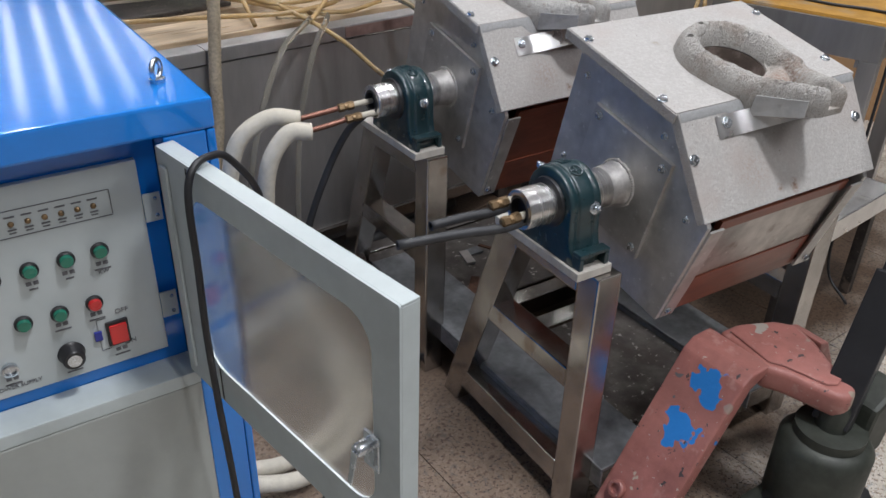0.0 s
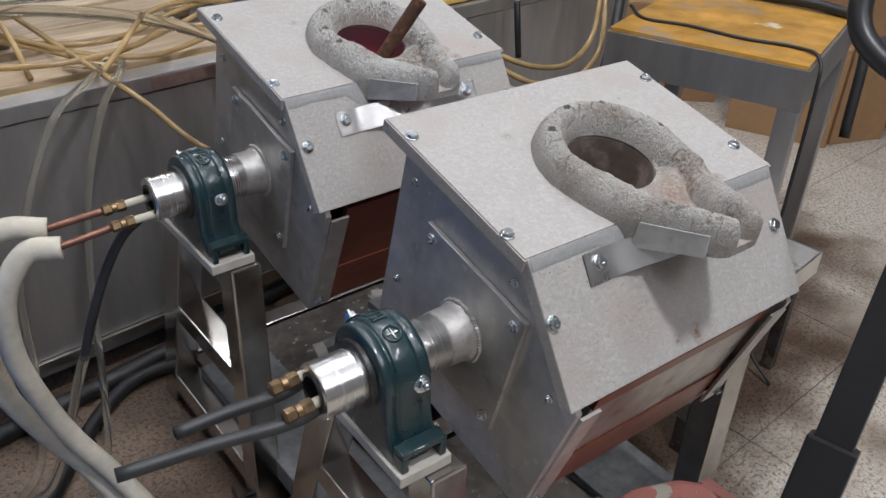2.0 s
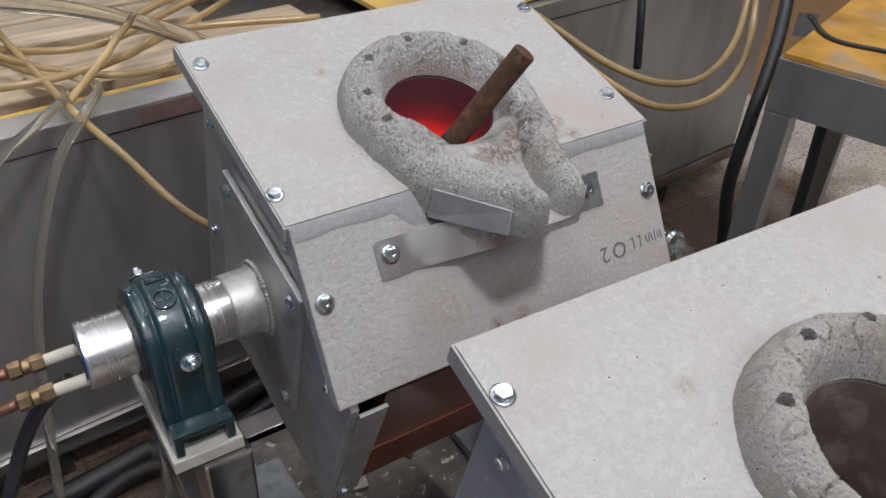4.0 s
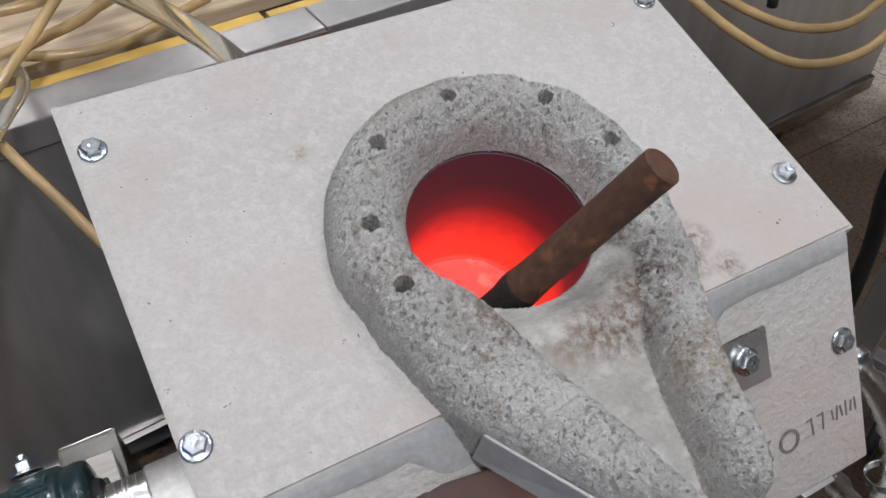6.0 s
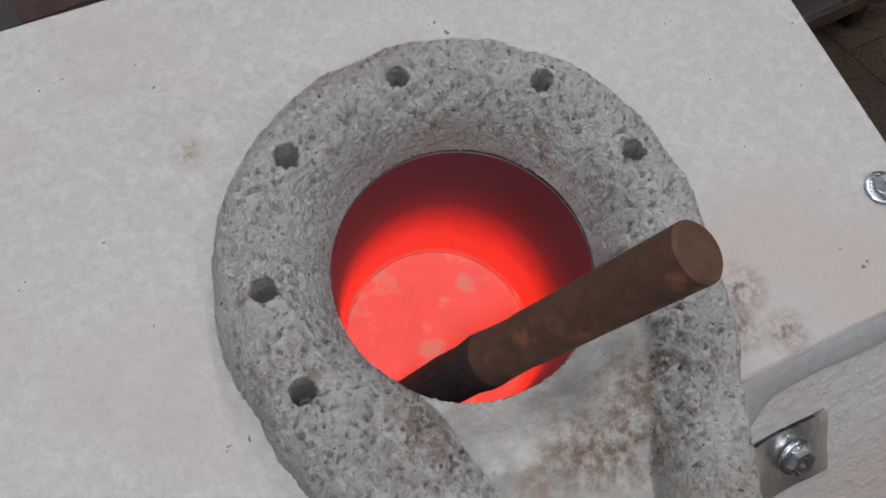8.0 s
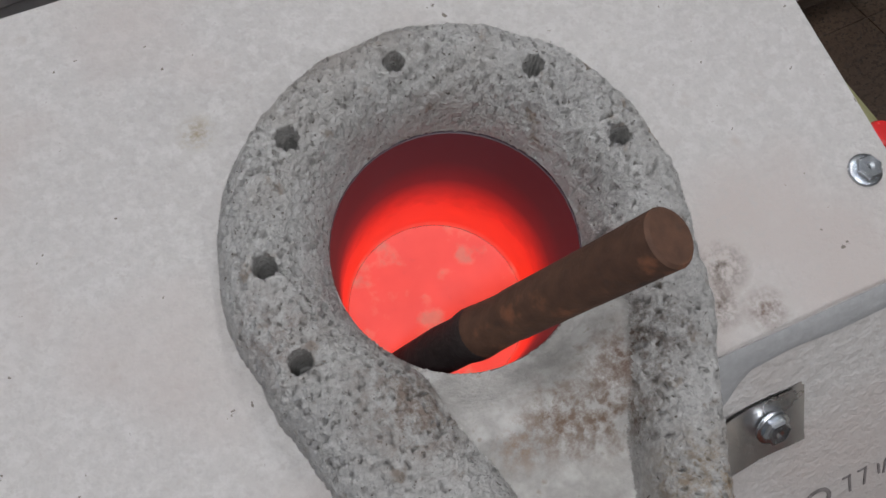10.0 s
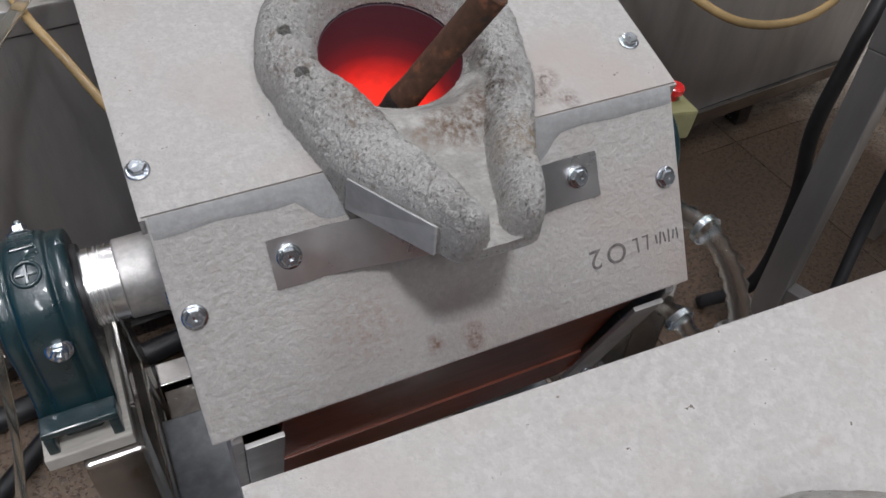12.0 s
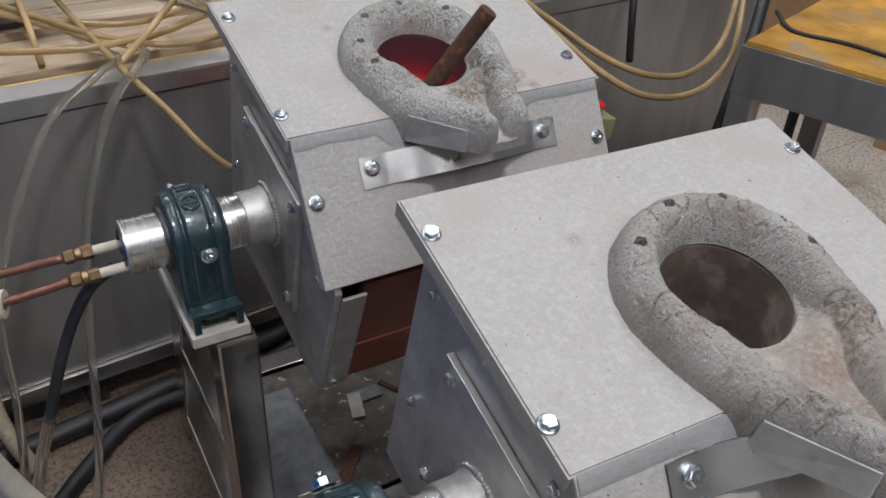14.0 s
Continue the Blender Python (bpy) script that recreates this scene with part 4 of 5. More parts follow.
    for d, p in (((0, -1, 0.30), (bolt_x, -0.0655, 0.004)), ((0, 1, 0.5), (-0.006, 0.060, 0.034))):
        d = Vector(d).normalized()
        b = lathe([(0, 0), (0.0120, 0), (0.0125, 0.001), (0.0115, 0.0026), (0.008, 0.003), (0, 0.003)], p, d, 24)
        lathe([(0, 0.003), (0.0080, 0.003), (0.0080, 0.0095), (0.0068, 0.0105), (0, 0.0105)], p, d, 6, bm=b, smooth=False)
        lathe([(0, 0.0105), (0.0042, 0.0105), (0.0042, 0.0150), (0.0030, 0.0165), (0, 0.0165)], p, d, 14, bm=b)
        part("clamp_bolt", b, ZINC, root, "bright zinc bolt with washer")
    return root


def stand(m, tint_label, group, top):
    """A trapezoid side frame of square tube: upright front post, leaning back leg, top, middle and bottom rails."""
    root = thing("furnace_stand", tint_label, "stand", m, group)
    w = 0.0285
    part("post", bx(-w, w, 0.0, 0.056, 0.0, top, 0.004), STEEL, root)
    part("top_rail", bx(-w + 0.0005, w - 0.0005, 0.0565, 0.300, top - 0.055, top - 0.0005, 0.004), STEEL, root)
    part("leg", prism([(0.300, top - 0.0005), (0.245, top - 0.056), (0.440, 0.0), (0.500, 0.0)], -w + 0.001, w - 0.001, "x", 0.003), STEEL, root)
    part("middle_rail", bx(-w + 0.001, w - 0.001, 0.0565, 0.325, 0.318, 0.366, 0.003), STEEL, root)
    part("bottom_rail", bx(-w + 0.001, w - 0.001, 0.0565, 0.418, 0.060, 0.116, 0.003), STEEL, root)
    return root


def furnace_frame(m, shift, axis_y, axis_z, group, far_x):
    left = m @ pose(-0.080, 0.013, 0)
    right = m @ pose(0.562, 0.013, 0)
    stand(left, "polished square steel tube stand under the furnace bearing", group, axis_z - 0.1155)
    stand(right, "polished square steel tube stand under the furnace bearing", group, axis_z - 0.1155)
    for y in (0.0, 0.455):
        solo("cross_beam", bx(-0.0505, 0.5325, y + 0.014, y + 0.066, 0.060, 0.112, 0.003), STEEL, "square steel tube beam between the furnace stands", "beam", group, m=m)
    for x, bolt_x in ((-0.095 - shift, 0.003 + shift), (far_x, 0.003)):
        sh = bx(-0.040, 0.040, -0.104, 0.150, -0.1145, -0.0970, 0.002)
        solo("shim_board", sh, SHIM, "pale plywood shim under the bearing", "board", group, m=m @ pose(x, axis_y, axis_z))
        bearing(m @ pose(x, axis_y, axis_z), group, bolt_x)


STAND_A, STAND_B = pose(1.170, 1.482, 0), pose(1.165, 0.908, 0, 0, 0, -2.0)
furnace_frame(STAND_A, 0.003, 0.125, 0.7285, "frame of the hot furnace", 0.545)
furnace_frame(STAND_B, 0.013, 0.131, 0.7165, "frame of the cold furnace", 0.577)


# ---- pipes at the trunnions ----
def fitting(p, d, name="hose_fitting"):
    """A brass union on a white-taped spigot."""
    root = thing(name, "brass hose fitting on a white-taped pipe stub", "fitting", Matrix.Translation(p) @ basis(d), "water fittings")
    part("taped_stub", lathe([(0, -0.05), (0.0065, -0.05), (0.0072, -0.03), (0.0068, -0.002), (0, -0.002)], seg=14), FOAM, root)
    part("nut", lathe([(0, -0.002), (0.0095, -0.002), (0.0100, 0.0), (0.0100, 0.011), (0.0092, 0.013), (0, 0.013)], seg=6, smooth=False), BRASS, root)
    part("collar", lathe([(0, 0.013), (0.0085, 0.013), (0.0085, 0.020), (0.0068, 0.022), (0, 0.022)], seg=16), BRASS, root)
    part("barb", lathe([(0, 0.022), (0.0098, 0.022), (0.0098, 0.034), (0.0060, 0.037), (0, 0.037)], seg=6, smooth=False), BRASS, root)
    return root


LEFT = Vector((-1, 0.05, -0.06)).normalized()
f1, f2 = Vector((0.945, 1.632, 0.722)), Vector((0.945, 1.596, 0.708))
for f in (f1, f2):
    fitting(f, LEFT)
g1, g2 = Vector((0.955, 1.075, 0.722)), Vector((0.951, 1.034, 0.710))
for g in (g1, g2):
    fitting(g, Vector((-1, 0.02, -0.05)))
for f, end in ((f1, Vector((0.815, 1.657, 0.703))), (f2, Vector((0.820, 1.606, 0.692)))):
    solo("copper_pipe", sweep([f + LEFT * 0.035, (f + LEFT * 0.035).lerp(end, 0.5), end - Vector((0.02, 0, 0))], 0.0062, 12), COPPER, "thin dull copper pipe from the trunnion", "pipe", "water pipes")
solo("lagged_pipe", sweep([(0.825, 1.655, 0.704), (0.76, 1.675, 0.712), (0.69, 1.69, 0.66), (0.665, 1.70, 0.53), (0.70, 1.70, 0.38), (0.745, 1.70, 0.26), (0.80, 1.66, 0.16), (0.835, 1.58, 0.07), (0.80, 1.45, 0.03), (0.62, 1.36, 0.03), (0.45, 1.40, 0.05)], 0.019, 16, 8, hollow=0.45), FOAM, "white foam-lagged pipe drooping to the floor", "pipe", "water pipes")
solo("lagged_pipe", sweep([(0.830, 1.604, 0.692), (0.78, 1.62, 0.690), (0.735, 1.63, 0.62), (0.725, 1.64, 0.50), (0.75, 1.65, 0.37), (0.785, 1.65, 0.26), (0.83, 1.62, 0.17), (0.87, 1.54, 0.08), (0.83, 1.41, 0.035), (0.64, 1.30, 0.03), (0.47, 1.33, 0.06)], 0.019, 16, 8, hollow=0.45), FOAM, "white foam-lagged pipe drooping to the floor", "pipe", "water pipes")
for g, tip in ((g1, (0.800, 1.082, 0.712)), (g2, (0.725, 1.066, 0.705))):
    p = g + Vector((-0.02, 0.0, -0.014))
    solo("rubber_hose", sweep([p + Vector((0.055, 0.008, 0.004)), p, p.lerp(Vector(tip), 0.5) + Vector((0, 0, 0.002)), tip], 0.0085, 14, 6, hollow=0.65), GREY_RUBBER, "short dark rubber hose with an open end", "hose", "cooling hoses")


# ---- the steel bench behind ----
BENCH = pose(1.1, 2.15, 0, 0, 0, 4.8)
bench = thing("steel_bench", "long stainless steel bench, red reflection painted on its top edge", "bench", BENCH)
part("face_sheet", bx(-2.2, 1.95, 0.0, 0.006, 0.115, 0.700, 0.001), SHEET, bench, "smeared stainless steel face sheet")
for x0, x1 in ((-2.2, -0.32), (-0.319, 0.421), (0.422, 1.95)):
    part("edge_angle", bx(x0, x1, -0.006, 0.060, 0.704, 0.742, 0.003), SHEET, bench)
# the red reflection on the edge, put in as a coloured strip
part("primed_strip", bx(0.10, 0.425, -0.0075, -0.0062, 0.708, 0.737, 0.0004), RED_REFLECTION, bench, "faint red reflection painted on the steel edge")
part("plinth_rail", bx(-2.2, 1.95, -0.012, 0.03, 0.075, 0.114, 0.002), STEEL, bench)
for x in (-2.0, -0.93, -0.20, 0.75, 1.6):
    part("leg", bx(x, x + 0.045, 0.0066, 0.05, 0, 0.689, 0.002), DARK_STEEL, bench)
for x in (-2.0, -0.93, 0.75, 1.9):
    part("back_leg", bx(x, x + 0.045, 0.95, 1.0, 0, 0.70, 0.002), DARK_STEEL, bench)
part("underboard", bx(-2.2, 1.95, 0.065, 1.05, 0.690, 0.712, 0.002), DARK_STEEL, bench)
rnd = random.Random(5)
x = -2.15
while x < 0.60:
    wdt = rnd.uniform(0.35, 0.6)
    solo("plywood_offcut", bx(x, x + wdt - 0.01, 0.064, 0.108, 0.7125, 0.722 + rnd.uniform(0, 0.006), 0.0015), PLY_BRIGHT, "glossy yellow varnished plywood strip on the bench", "board", "plywood offcuts", m=BENCH)
    x += wdt
for i, (x0, x1, y0, y1, z0, z1, a) in enumerate(((-2.1, 0.55, 0.125, 0.30, 0.7125, 0.736, 0.4), (-2.1, 0.35, 0.32, 0.44, 0.7125, 0.748, -0.6), (-1.9, 0.45, 0.46, 0.60, 0.7125, 0.745, 0.3), (-2.0, 0.5, 0.62, 0.78, 0.7125, 0.75, 0.0))):
    solo("timber_plank", bx(x0, x1, y0, y1, z0, z1, 0.003), TIMBER, "worn brown timber plank lying on the bench", "plank", "timber planks", m=BENCH @ pose(0, 0, 0, 0, 0, a))
solo("plywood_sheet", bx(0.66, 1.30, 0.02, 0.62, 0.7465, 0.758, 0.001), PLY_BRIGHT, "glossy yellow plywood sheet hanging over the bench edge", "board", m=BENCH)
solo("iron_plate", prism([(-0.62, 0.30), (-0.08, 0.34), (-0.08, 0.46), (-0.60, 0.52)], 0.7505, 0.762, "z", 0.002), DARK_STEEL, "dark steel plate lying on the timber", "plate", m=BENCH)
crate = thing("plastic_crate", "blue ribbed plastic crate behind the bench", "crate", BENCH @ pose(0.15, 1.30, 0.42))
part("body", bx(-0.75, 0.35, 0, 0.012, 0, 0.26, 0.002), CRATE, crate)
part("floor_panel", bx(-0.75, 0.35, 0.0125, 0.4, 0, 0.012, 0.002), CRATE, crate)
for i in range(22):
    part("rib", bx(-0.745 + 0.05 * i, -0.735 + 0.05 * i, -0.012, -0.0005, 0.01, 0.25, 0.001), CRATE, crate)
part("rim", bx(-0.755, 0.355, -0.014, -0.0125, 0.235, 0.262, 0.0005), CRATE, crate)
solo("crate_table", bx(-0.9, 0.9, 1.2, 1.9, 0.0, 0.419, 0.004), DARK_STEEL, "dark low steel table under the crate", "table", m=BENCH)

# hoses over the bench edge
H = "hoses over the bench edge"
solo("clear_hose", sweep([(1.06, 2.30, 0.752), (1.10, 2.18, 0.772), (1.05, 2.10, 0.775), (0.96, 2.04, 0.74), (0.87, 1.98, 0.62), (0.80, 1.93, 0.45), (0.78, 1.90, 0.25), (0.74, 1.86, 0.06), (0.66, 1.80, 0.02)], 0.0078, 12, 8), CLEAR_HOSE, "clear plastic hose looping over the bench edge", "hose", H)
solo("clear_hose", sweep([(1.12, 2.30, 0.756), (1.15, 2.18, 0.776), (1.11, 2.09, 0.778), (1.04, 2.03, 0.72), (0.97, 1.98, 0.56), (0.93, 1.94, 0.36), (0.90, 1.88, 0.18), (0.86, 1.80, 0.06), (0.80, 1.74, 0.02)], 0.0078, 12, 8), CLEAR_HOSE, "clear plastic hose looping over the bench edge", "hose", H)
solo("amber_hose", sweep([(1.02, 2.75, 0.80), (1.05, 2.45, 0.79), (1.08, 2.25, 0.775), (1.10, 2.12, 0.765), (1.14, 2.02, 0.73), (1.20, 1.92, 0.66), (1.30, 1.86, 0.60), (1.40, 1.82, 0.56)], 0.0065, 12, 8), AMBER_HOSE, "amber plastic hose dropping behind the furnace", "hose", H)
solo("amber_hose", sweep([(1.10, 2.16, 0.768), (1.16, 2.20, 0.80), (1.26, 2.30, 0.835), (1.40, 2.40, 0.825), (1.55, 2.46, 0.79)], 0.0065, 12, 8), AMBER_HOSE, "amber plastic hose arched over the bench", "hose", H)
solo("amber_hose", sweep([(0.70, 2.62, 0.80), (0.88, 2.48, 0.80), (1.02, 2.36, 0.78), (1.12, 2.26, 0.768), (1.30, 2.34, 0.772), (1.5, 2.5, 0.77)], 0.0065, 12, 8), AMBER_HOSE, "amber plastic hose lying on the bench", "hose", H)
solo("amber_hose", sweep([(0.93, 2.80, 0.95), (0.95, 2.55, 0.90), (0.97, 2.36, 0.82), (0.975, 2.26, 0.745)], 0.0065, 12, 8), AMBER_HOSE, "amber plastic hose hanging down to the bench", "hose", H)
solo("braided_hose", sweep([(0.818, 2.10, 1.10), (0.813, 2.09, 0.957), (0.803, 2.09, 0.818), (0.789, 2.09, 0.668), (0.783, 2.09, 0.546), (0.745, 2.08, 0.339), (0.735, 2.03, 0.15), (0.77, 1.97, 0.03)], 0.0155, 14, 8, wave=0.0012, pitch=0.010), BRAID_HOSE, "beige ribbed plastic hose hanging down the bench", "hose", H)
solo("clear_hose", sweep([(0.45, 2.50, 0.80), (0.70, 2.54, 0.825), (0.92, 2.53, 0.835), (1.14, 2.40, 0.835), (1.27, 2.25, 0.83), (1.36, 2.07, 0.81), (1.40, 1.96, 0.74), (1.41, 1.90, 0.62)], 0.014, 14, 8), CLEAR_HOSE, "thick clear plastic hose curving over the bench", "hose", H)
solo("brown_hose", sweep([(0.62, 2.36, 0.775), (0.85, 2.30, 0.775), (1.05, 2.24, 0.775), (1.22, 2.28, 0.775), (1.34, 2.36, 0.775), (1.60, 2.30, 0.775)], 0.007, 12, 8), AMBER_HOSE, "brown plastic hose lying on the bench", "hose", H)
solo("black_hose", sweep([(0.20, 2.75, 0.80), (0.45, 2.62, 0.83), (0.62, 2.60, 0.84), (0.85, 2.72, 0.80)], 0.026, 14, 8), RUBBER, "thick black rubber hose lying on the bench", "hose", H)
solo("black_hose", sweep([(0.22, 2.85, 0.80), (0.48, 2.74, 0.84), (0.65, 2.70, 0.85), (0.9, 2.80, 0.80)], 0.022, 14, 8), RUBBER, "thick black rubber hose lying on the bench", "hose", H)
for dy, dz, r in ((0.0, 0.0, 0.017), (0.05, 0.012, 0.016), (0.11, -0.004, 0.017)):
    solo("clear_hose", sweep([(0.25, 2.66 + dy, 0.80 + dz), (0.60, 2.64 + dy, 0.835 + dz), (0.95, 2.58 + dy, 0.845 + dz), (1.30, 2.54 + dy, 0.835 + dz), (1.62, 2.50 + dy, 0.80 + dz), (1.85, 2.48 + dy, 0.775 + dz)], r, 14, 8), CLEAR_HOSE, "thick clear plastic hose lying over the timber", "hose", H)
solo("amber_hose", sweep([(0.55, 2.72, 0.90), (0.80, 2.56, 0.84), (0.98, 2.40, 0.80), (1.10, 2.28, 0.775), (1.24, 2.24, 0.757), (1.40, 2.30, 0.757)], 0.0065, 12, 8), AMBER_HOSE, "amber plastic hose lying on the bench", "hose", H)
solo("brown_hose", sweep([(0.60, 2.66, 0.86), (0.86, 2.52, 0.80), (1.02, 2.42, 0.775), (1.20, 2.38, 0.765), (1.45, 2.52, 0.775), (1.75, 2.60, 0.775)], 0.007, 12, 8), AMBER_HOSE, "brown plastic hose lying on the bench", "hose", H)
FL = "hoses on the floor"
solo("ribbed_hose", sweep([(0.30, 1.95, 0.024), (0.60, 2.02, 0.024), (0.85, 2.06, 0.024), (1.08, 2.10, 0.024), (1.35, 2.16, 0.024), (1.65, 2.24, 0.024)], 0.022, 14, 8, wave=0.002, pitch=0.012), RUBBER, "dark ribbed hose lying along the bench foot", "hose", FL)
solo("black_hose", sweep([(0.70, 1.75, 0.018), (0.85, 1.93, 0.018), (1.0, 2.05, 0.018), (1.2, 2.06, 0.018), (1.4, 2.12, 0.018)], 0.018, 12, 8), RUBBER, "black rubber hose lying on the floor", "hose", FL)
solo("black_cable", sweep([(0.965, 1.615, 0.700), (0.93, 1.625, 0.668), (0.895, 1.64, 0.60), (0.86, 1.66, 0.50), (0.835, 1.67, 0.42)], 0.0085, 12, 8), GREY_RUBBER, "black rubber cable hanging from the trunnion", "cable", FL)
solo("clear_hose", sweep([(0.838, 1.668, 0.43), (0.815, 1.68, 0.36), (0.785, 1.69, 0.26), (0.75, 1.70, 0.17), (0.71, 1.72, 0.10), (0.64, 1.76, 0.08), (0.58, 1.82, 0.12), (0.55, 1.88, 0.22), (0.56, 1.93, 0.36)], 0.0095, 12, 8), CLEAR_HOSE, "clear plastic hose looping near the floor", "hose", FL)
solo("thin_cable", sweep([(0.45, 1.02, 0.012), (0.70, 1.30, 0.006), (0.92, 1.42, 0.006), (1.02, 1.50, 0.006), (1.05, 1.60, 0.006)], 0.004, 8, 8), RUBBER, "thin black cable lying on the floor", "cable", FL)


# ---- the control cabinet ----
CAB = pose(0.432, 1.012, 0)
cab = thing("control_cabinet", "glossy blue control cabinet with grey panel, door open", "cabinet", CAB)
part("top", bx(-0.70, 0.0, 0.0, 0.80, 0.990, 1.030, 0.004), BLUE, cab)
part("side", bx(-0.012, -0.0005, 0.0005, 0.80, 0.0, 0.989, 0.003), BLUE, cab)
part("side", bx(-0.70, -0.688, 0.0005, 0.80, 0.0, 0.989, 0.003), BLUE, cab)
part("back", bx(-0.687, -0.013, 0.788, 0.80, 0.0, 0.989, 0.002), BLUE, cab)
part("corner_post", bx(-0.066, -0.0125, 0.001, 0.050, 0.0, 0.9895, 0.003), BLUE, cab)
part("recess_back", bx(-0.687, -0.0665, 0.050, 0.058, 0.630, 0.9895, 0.001), BLUE, cab)
part("cross_rail", bx(-0.687, -0.0665, -0.004, 0.049, 0.6165, 0.638, 0.002), GREY_PAINT, cab)
part("lower_door", bx(-0.687, -0.0670, -0.004, 0.014, 0.08, 0.6160, 0.003), LOWER, cab, "plain grey lower door")
ring = lathe([(0.012 + 0.0035 * math.cos(a), 0.0035 * math.sin(a)) for a in [2 * math.pi * i / 10 for i in range(11)]], (-0.040, 0.085, 1.046), (0.75, -0.66, 0), 20)
part("lifting_eye", ring, ZINC, cab, "zinc lifting eye")
part("eye_base", lathe([(0, 0), (0.010, 0), (0.010, 0.005), (0, 0.005)], (-0.040, 0.085, 1.030), seg=16), ZINC, cab)
panel = part("control_panel", bx(-0.60, -0.094, 0.040, 0.0495, 0.662, 0.952, 0.001), PANEL, cab, "light grey control panel with buttons")
YP = 0.0398


def button(x, z, mat, r=0.0085):
    b = part("push_button", lathe([(0, 0), (r * 1.3, 0), (r * 1.3, 0.004), (r * 1.05, 0.0055), (r * 1.05, 0.003)], (x, YP, z), (0, -1, 0), 24), BLACK_PLASTIC, panel)
    return part("button_cap", lathe([(0, 0.002), (r, 0.002), (r, 0.0085), (r * 0.85, 0.0105), (0, 0.0105)], (x, YP, z), (0, -1, 0), 20), mat, panel)


X0 = -0.432
for x, z, mat in ((0.275, 0.841, GREEN_CAP), (0.234, 0.840, GREEN_CAP), (0.191, 0.838, GREEN_CAP), (0.148, 0.836, GREEN_CAP), (0.212, 0.766, GREEN_CAP), (0.255, 0.767, RED_CAP), (0.169, 0.766, GREEN_CAP)):
    button(X0 + x, z, mat)
for i in range(9):
    part("indicator", lathe([(0, 0), (0.0036, 0), (0.0036, 0.002), (0.002, 0.0034), (0, 0.0034)], (X0 + 0.279 - 0.0188 * i, YP, 0.9035), (0, -1, 0), 12), BRASS, panel)
bm = bmesh.new()
for i in range(9):
    x = X0 + 0.279 - 0.0188 * i
    bx(x - 0.006, x + 0.006, YP - 0.0006, YP + 0.0004, 0.9115, 0.9135, 0, bm=bm)
    bx(x - 0.005, x + 0.005, YP - 0.0006, YP + 0.0004, 0.8945, 0.8965, 0, bm=bm)
    bx(x - 0.004, x + 0.004, YP - 0.0006, YP + 0.0004, 0.8905, 0.8920, 0, bm=bm)
for x0, x1, z0, z1 in ((0.02, 0.30, 0.9205, 0.9215), (0.02, 0.30, 0.8855, 0.8865), (0.2995, 0.3005, 0.8865, 0.9205)):
    bx(X0 + x0, X0 + x1, YP - 0.0006, YP + 0.0004, z0, z1, 0, bm=bm)
part("printed_frame", bm, INK, panel)
for x, z, k in ((0.275, 0.820, 2), (0.234, 0.819, 1), (0.191, 0.817, 1), (0.212, 0.747, 2), (0.255, 0.748, 2), (0.277, 0.683, 2), (0.214, 0.679, 2), (0.140, 0.688, 2)):
    for i in (0, 1):
        part("printed_bar", bx(X0 + x - 0.0075 + 0.0085 * i, X0 + x - 0.0012 + 0.0085 * i, YP - 0.0006, YP + 0.0004, z - 0.001, z + 0.0042, 0), INK, panel)
    part("printed_bar", bx(X0 + x - 0.005 * k, X0 + x + 0.005 * k, YP - 0.0006, YP + 0.0004, z - 0.0080, z - 0.0058, 0), INK, panel)
for x0, x1, z0, z1 in ((0.252, 0.2526, 0.690, 0.738), (0.252, 0.265, 0.7381, 0.7387), (0.252, 0.265, 0.6893, 0.6899)):
    part("printed_line", bx(X0 + x0, X0 + x1, YP - 0.0006, YP + 0.0004, z0, z1, 0), INK, panel)
writing("lettering", "OFF", 0.010, INK, panel, pose(X0 + 0.286, YP - 0.0004, 0.744, 90, 0, 0))
writing("lettering", "ON", 0.010, INK, panel, pose(X0 + 0.290, YP - 0.0004, 0.692, 90, 0, 0))
writing("lettering", "POWER SUPPLY", 0.008, INK, panel, pose(X0 + 0.145, YP - 0.0004, 0.676, 90, 0, 0))
writing("lettering", "KW", 0.008, INK, panel, pose(X0 + 0.275, YP - 0.0004, 0.809, 90, 0, 0))
part("rocker_bezel", bx(X0 + 0.262, X0 + 0.291, YP - 0.004, YP, 0.694, 0.732, 0.001), BLACK_PLASTIC, panel)
part("rocker", bx(X0 + 0.265, X0 + 0.288, YP - 0.009, YP - 0.0041, 0.698, 0.728, 0.002, Matrix.Identity(4)), RED_CAP, panel, "red rocker switch")
part("small_lamp", bx(X0 + 0.246, X0 + 0.256, YP - 0.004, YP, 0.708, 0.722, 0.001), NAVY, panel)
part("knob", lathe([(0, 0), (0.0165, 0), (0.0175, 0.003), (0.0150, 0.006), (0.0142, 0.020), (0.0125, 0.022), (0, 0.022)], (X0 + 0.214, YP, 0.702), (0, -1, 0), 28), BLACK_PLASTIC, panel)
part("knob_cap", lathe([(0, 0.022), (0.009, 0.022), (0.009, 0.023), (0, 0.0232)], (X0 + 0.214, YP, 0.702), (0, -1, 0), 24), ZINC, panel)
part("socket", lathe([(0, 0), (0.010, 0), (0.010, 0.006), (0.0075, 0.007), (0.0075, 0.003), (0, 0.003)], (X0 + 0.140, YP, 0.705), (0, -1, 0), 20), ZINC, panel)
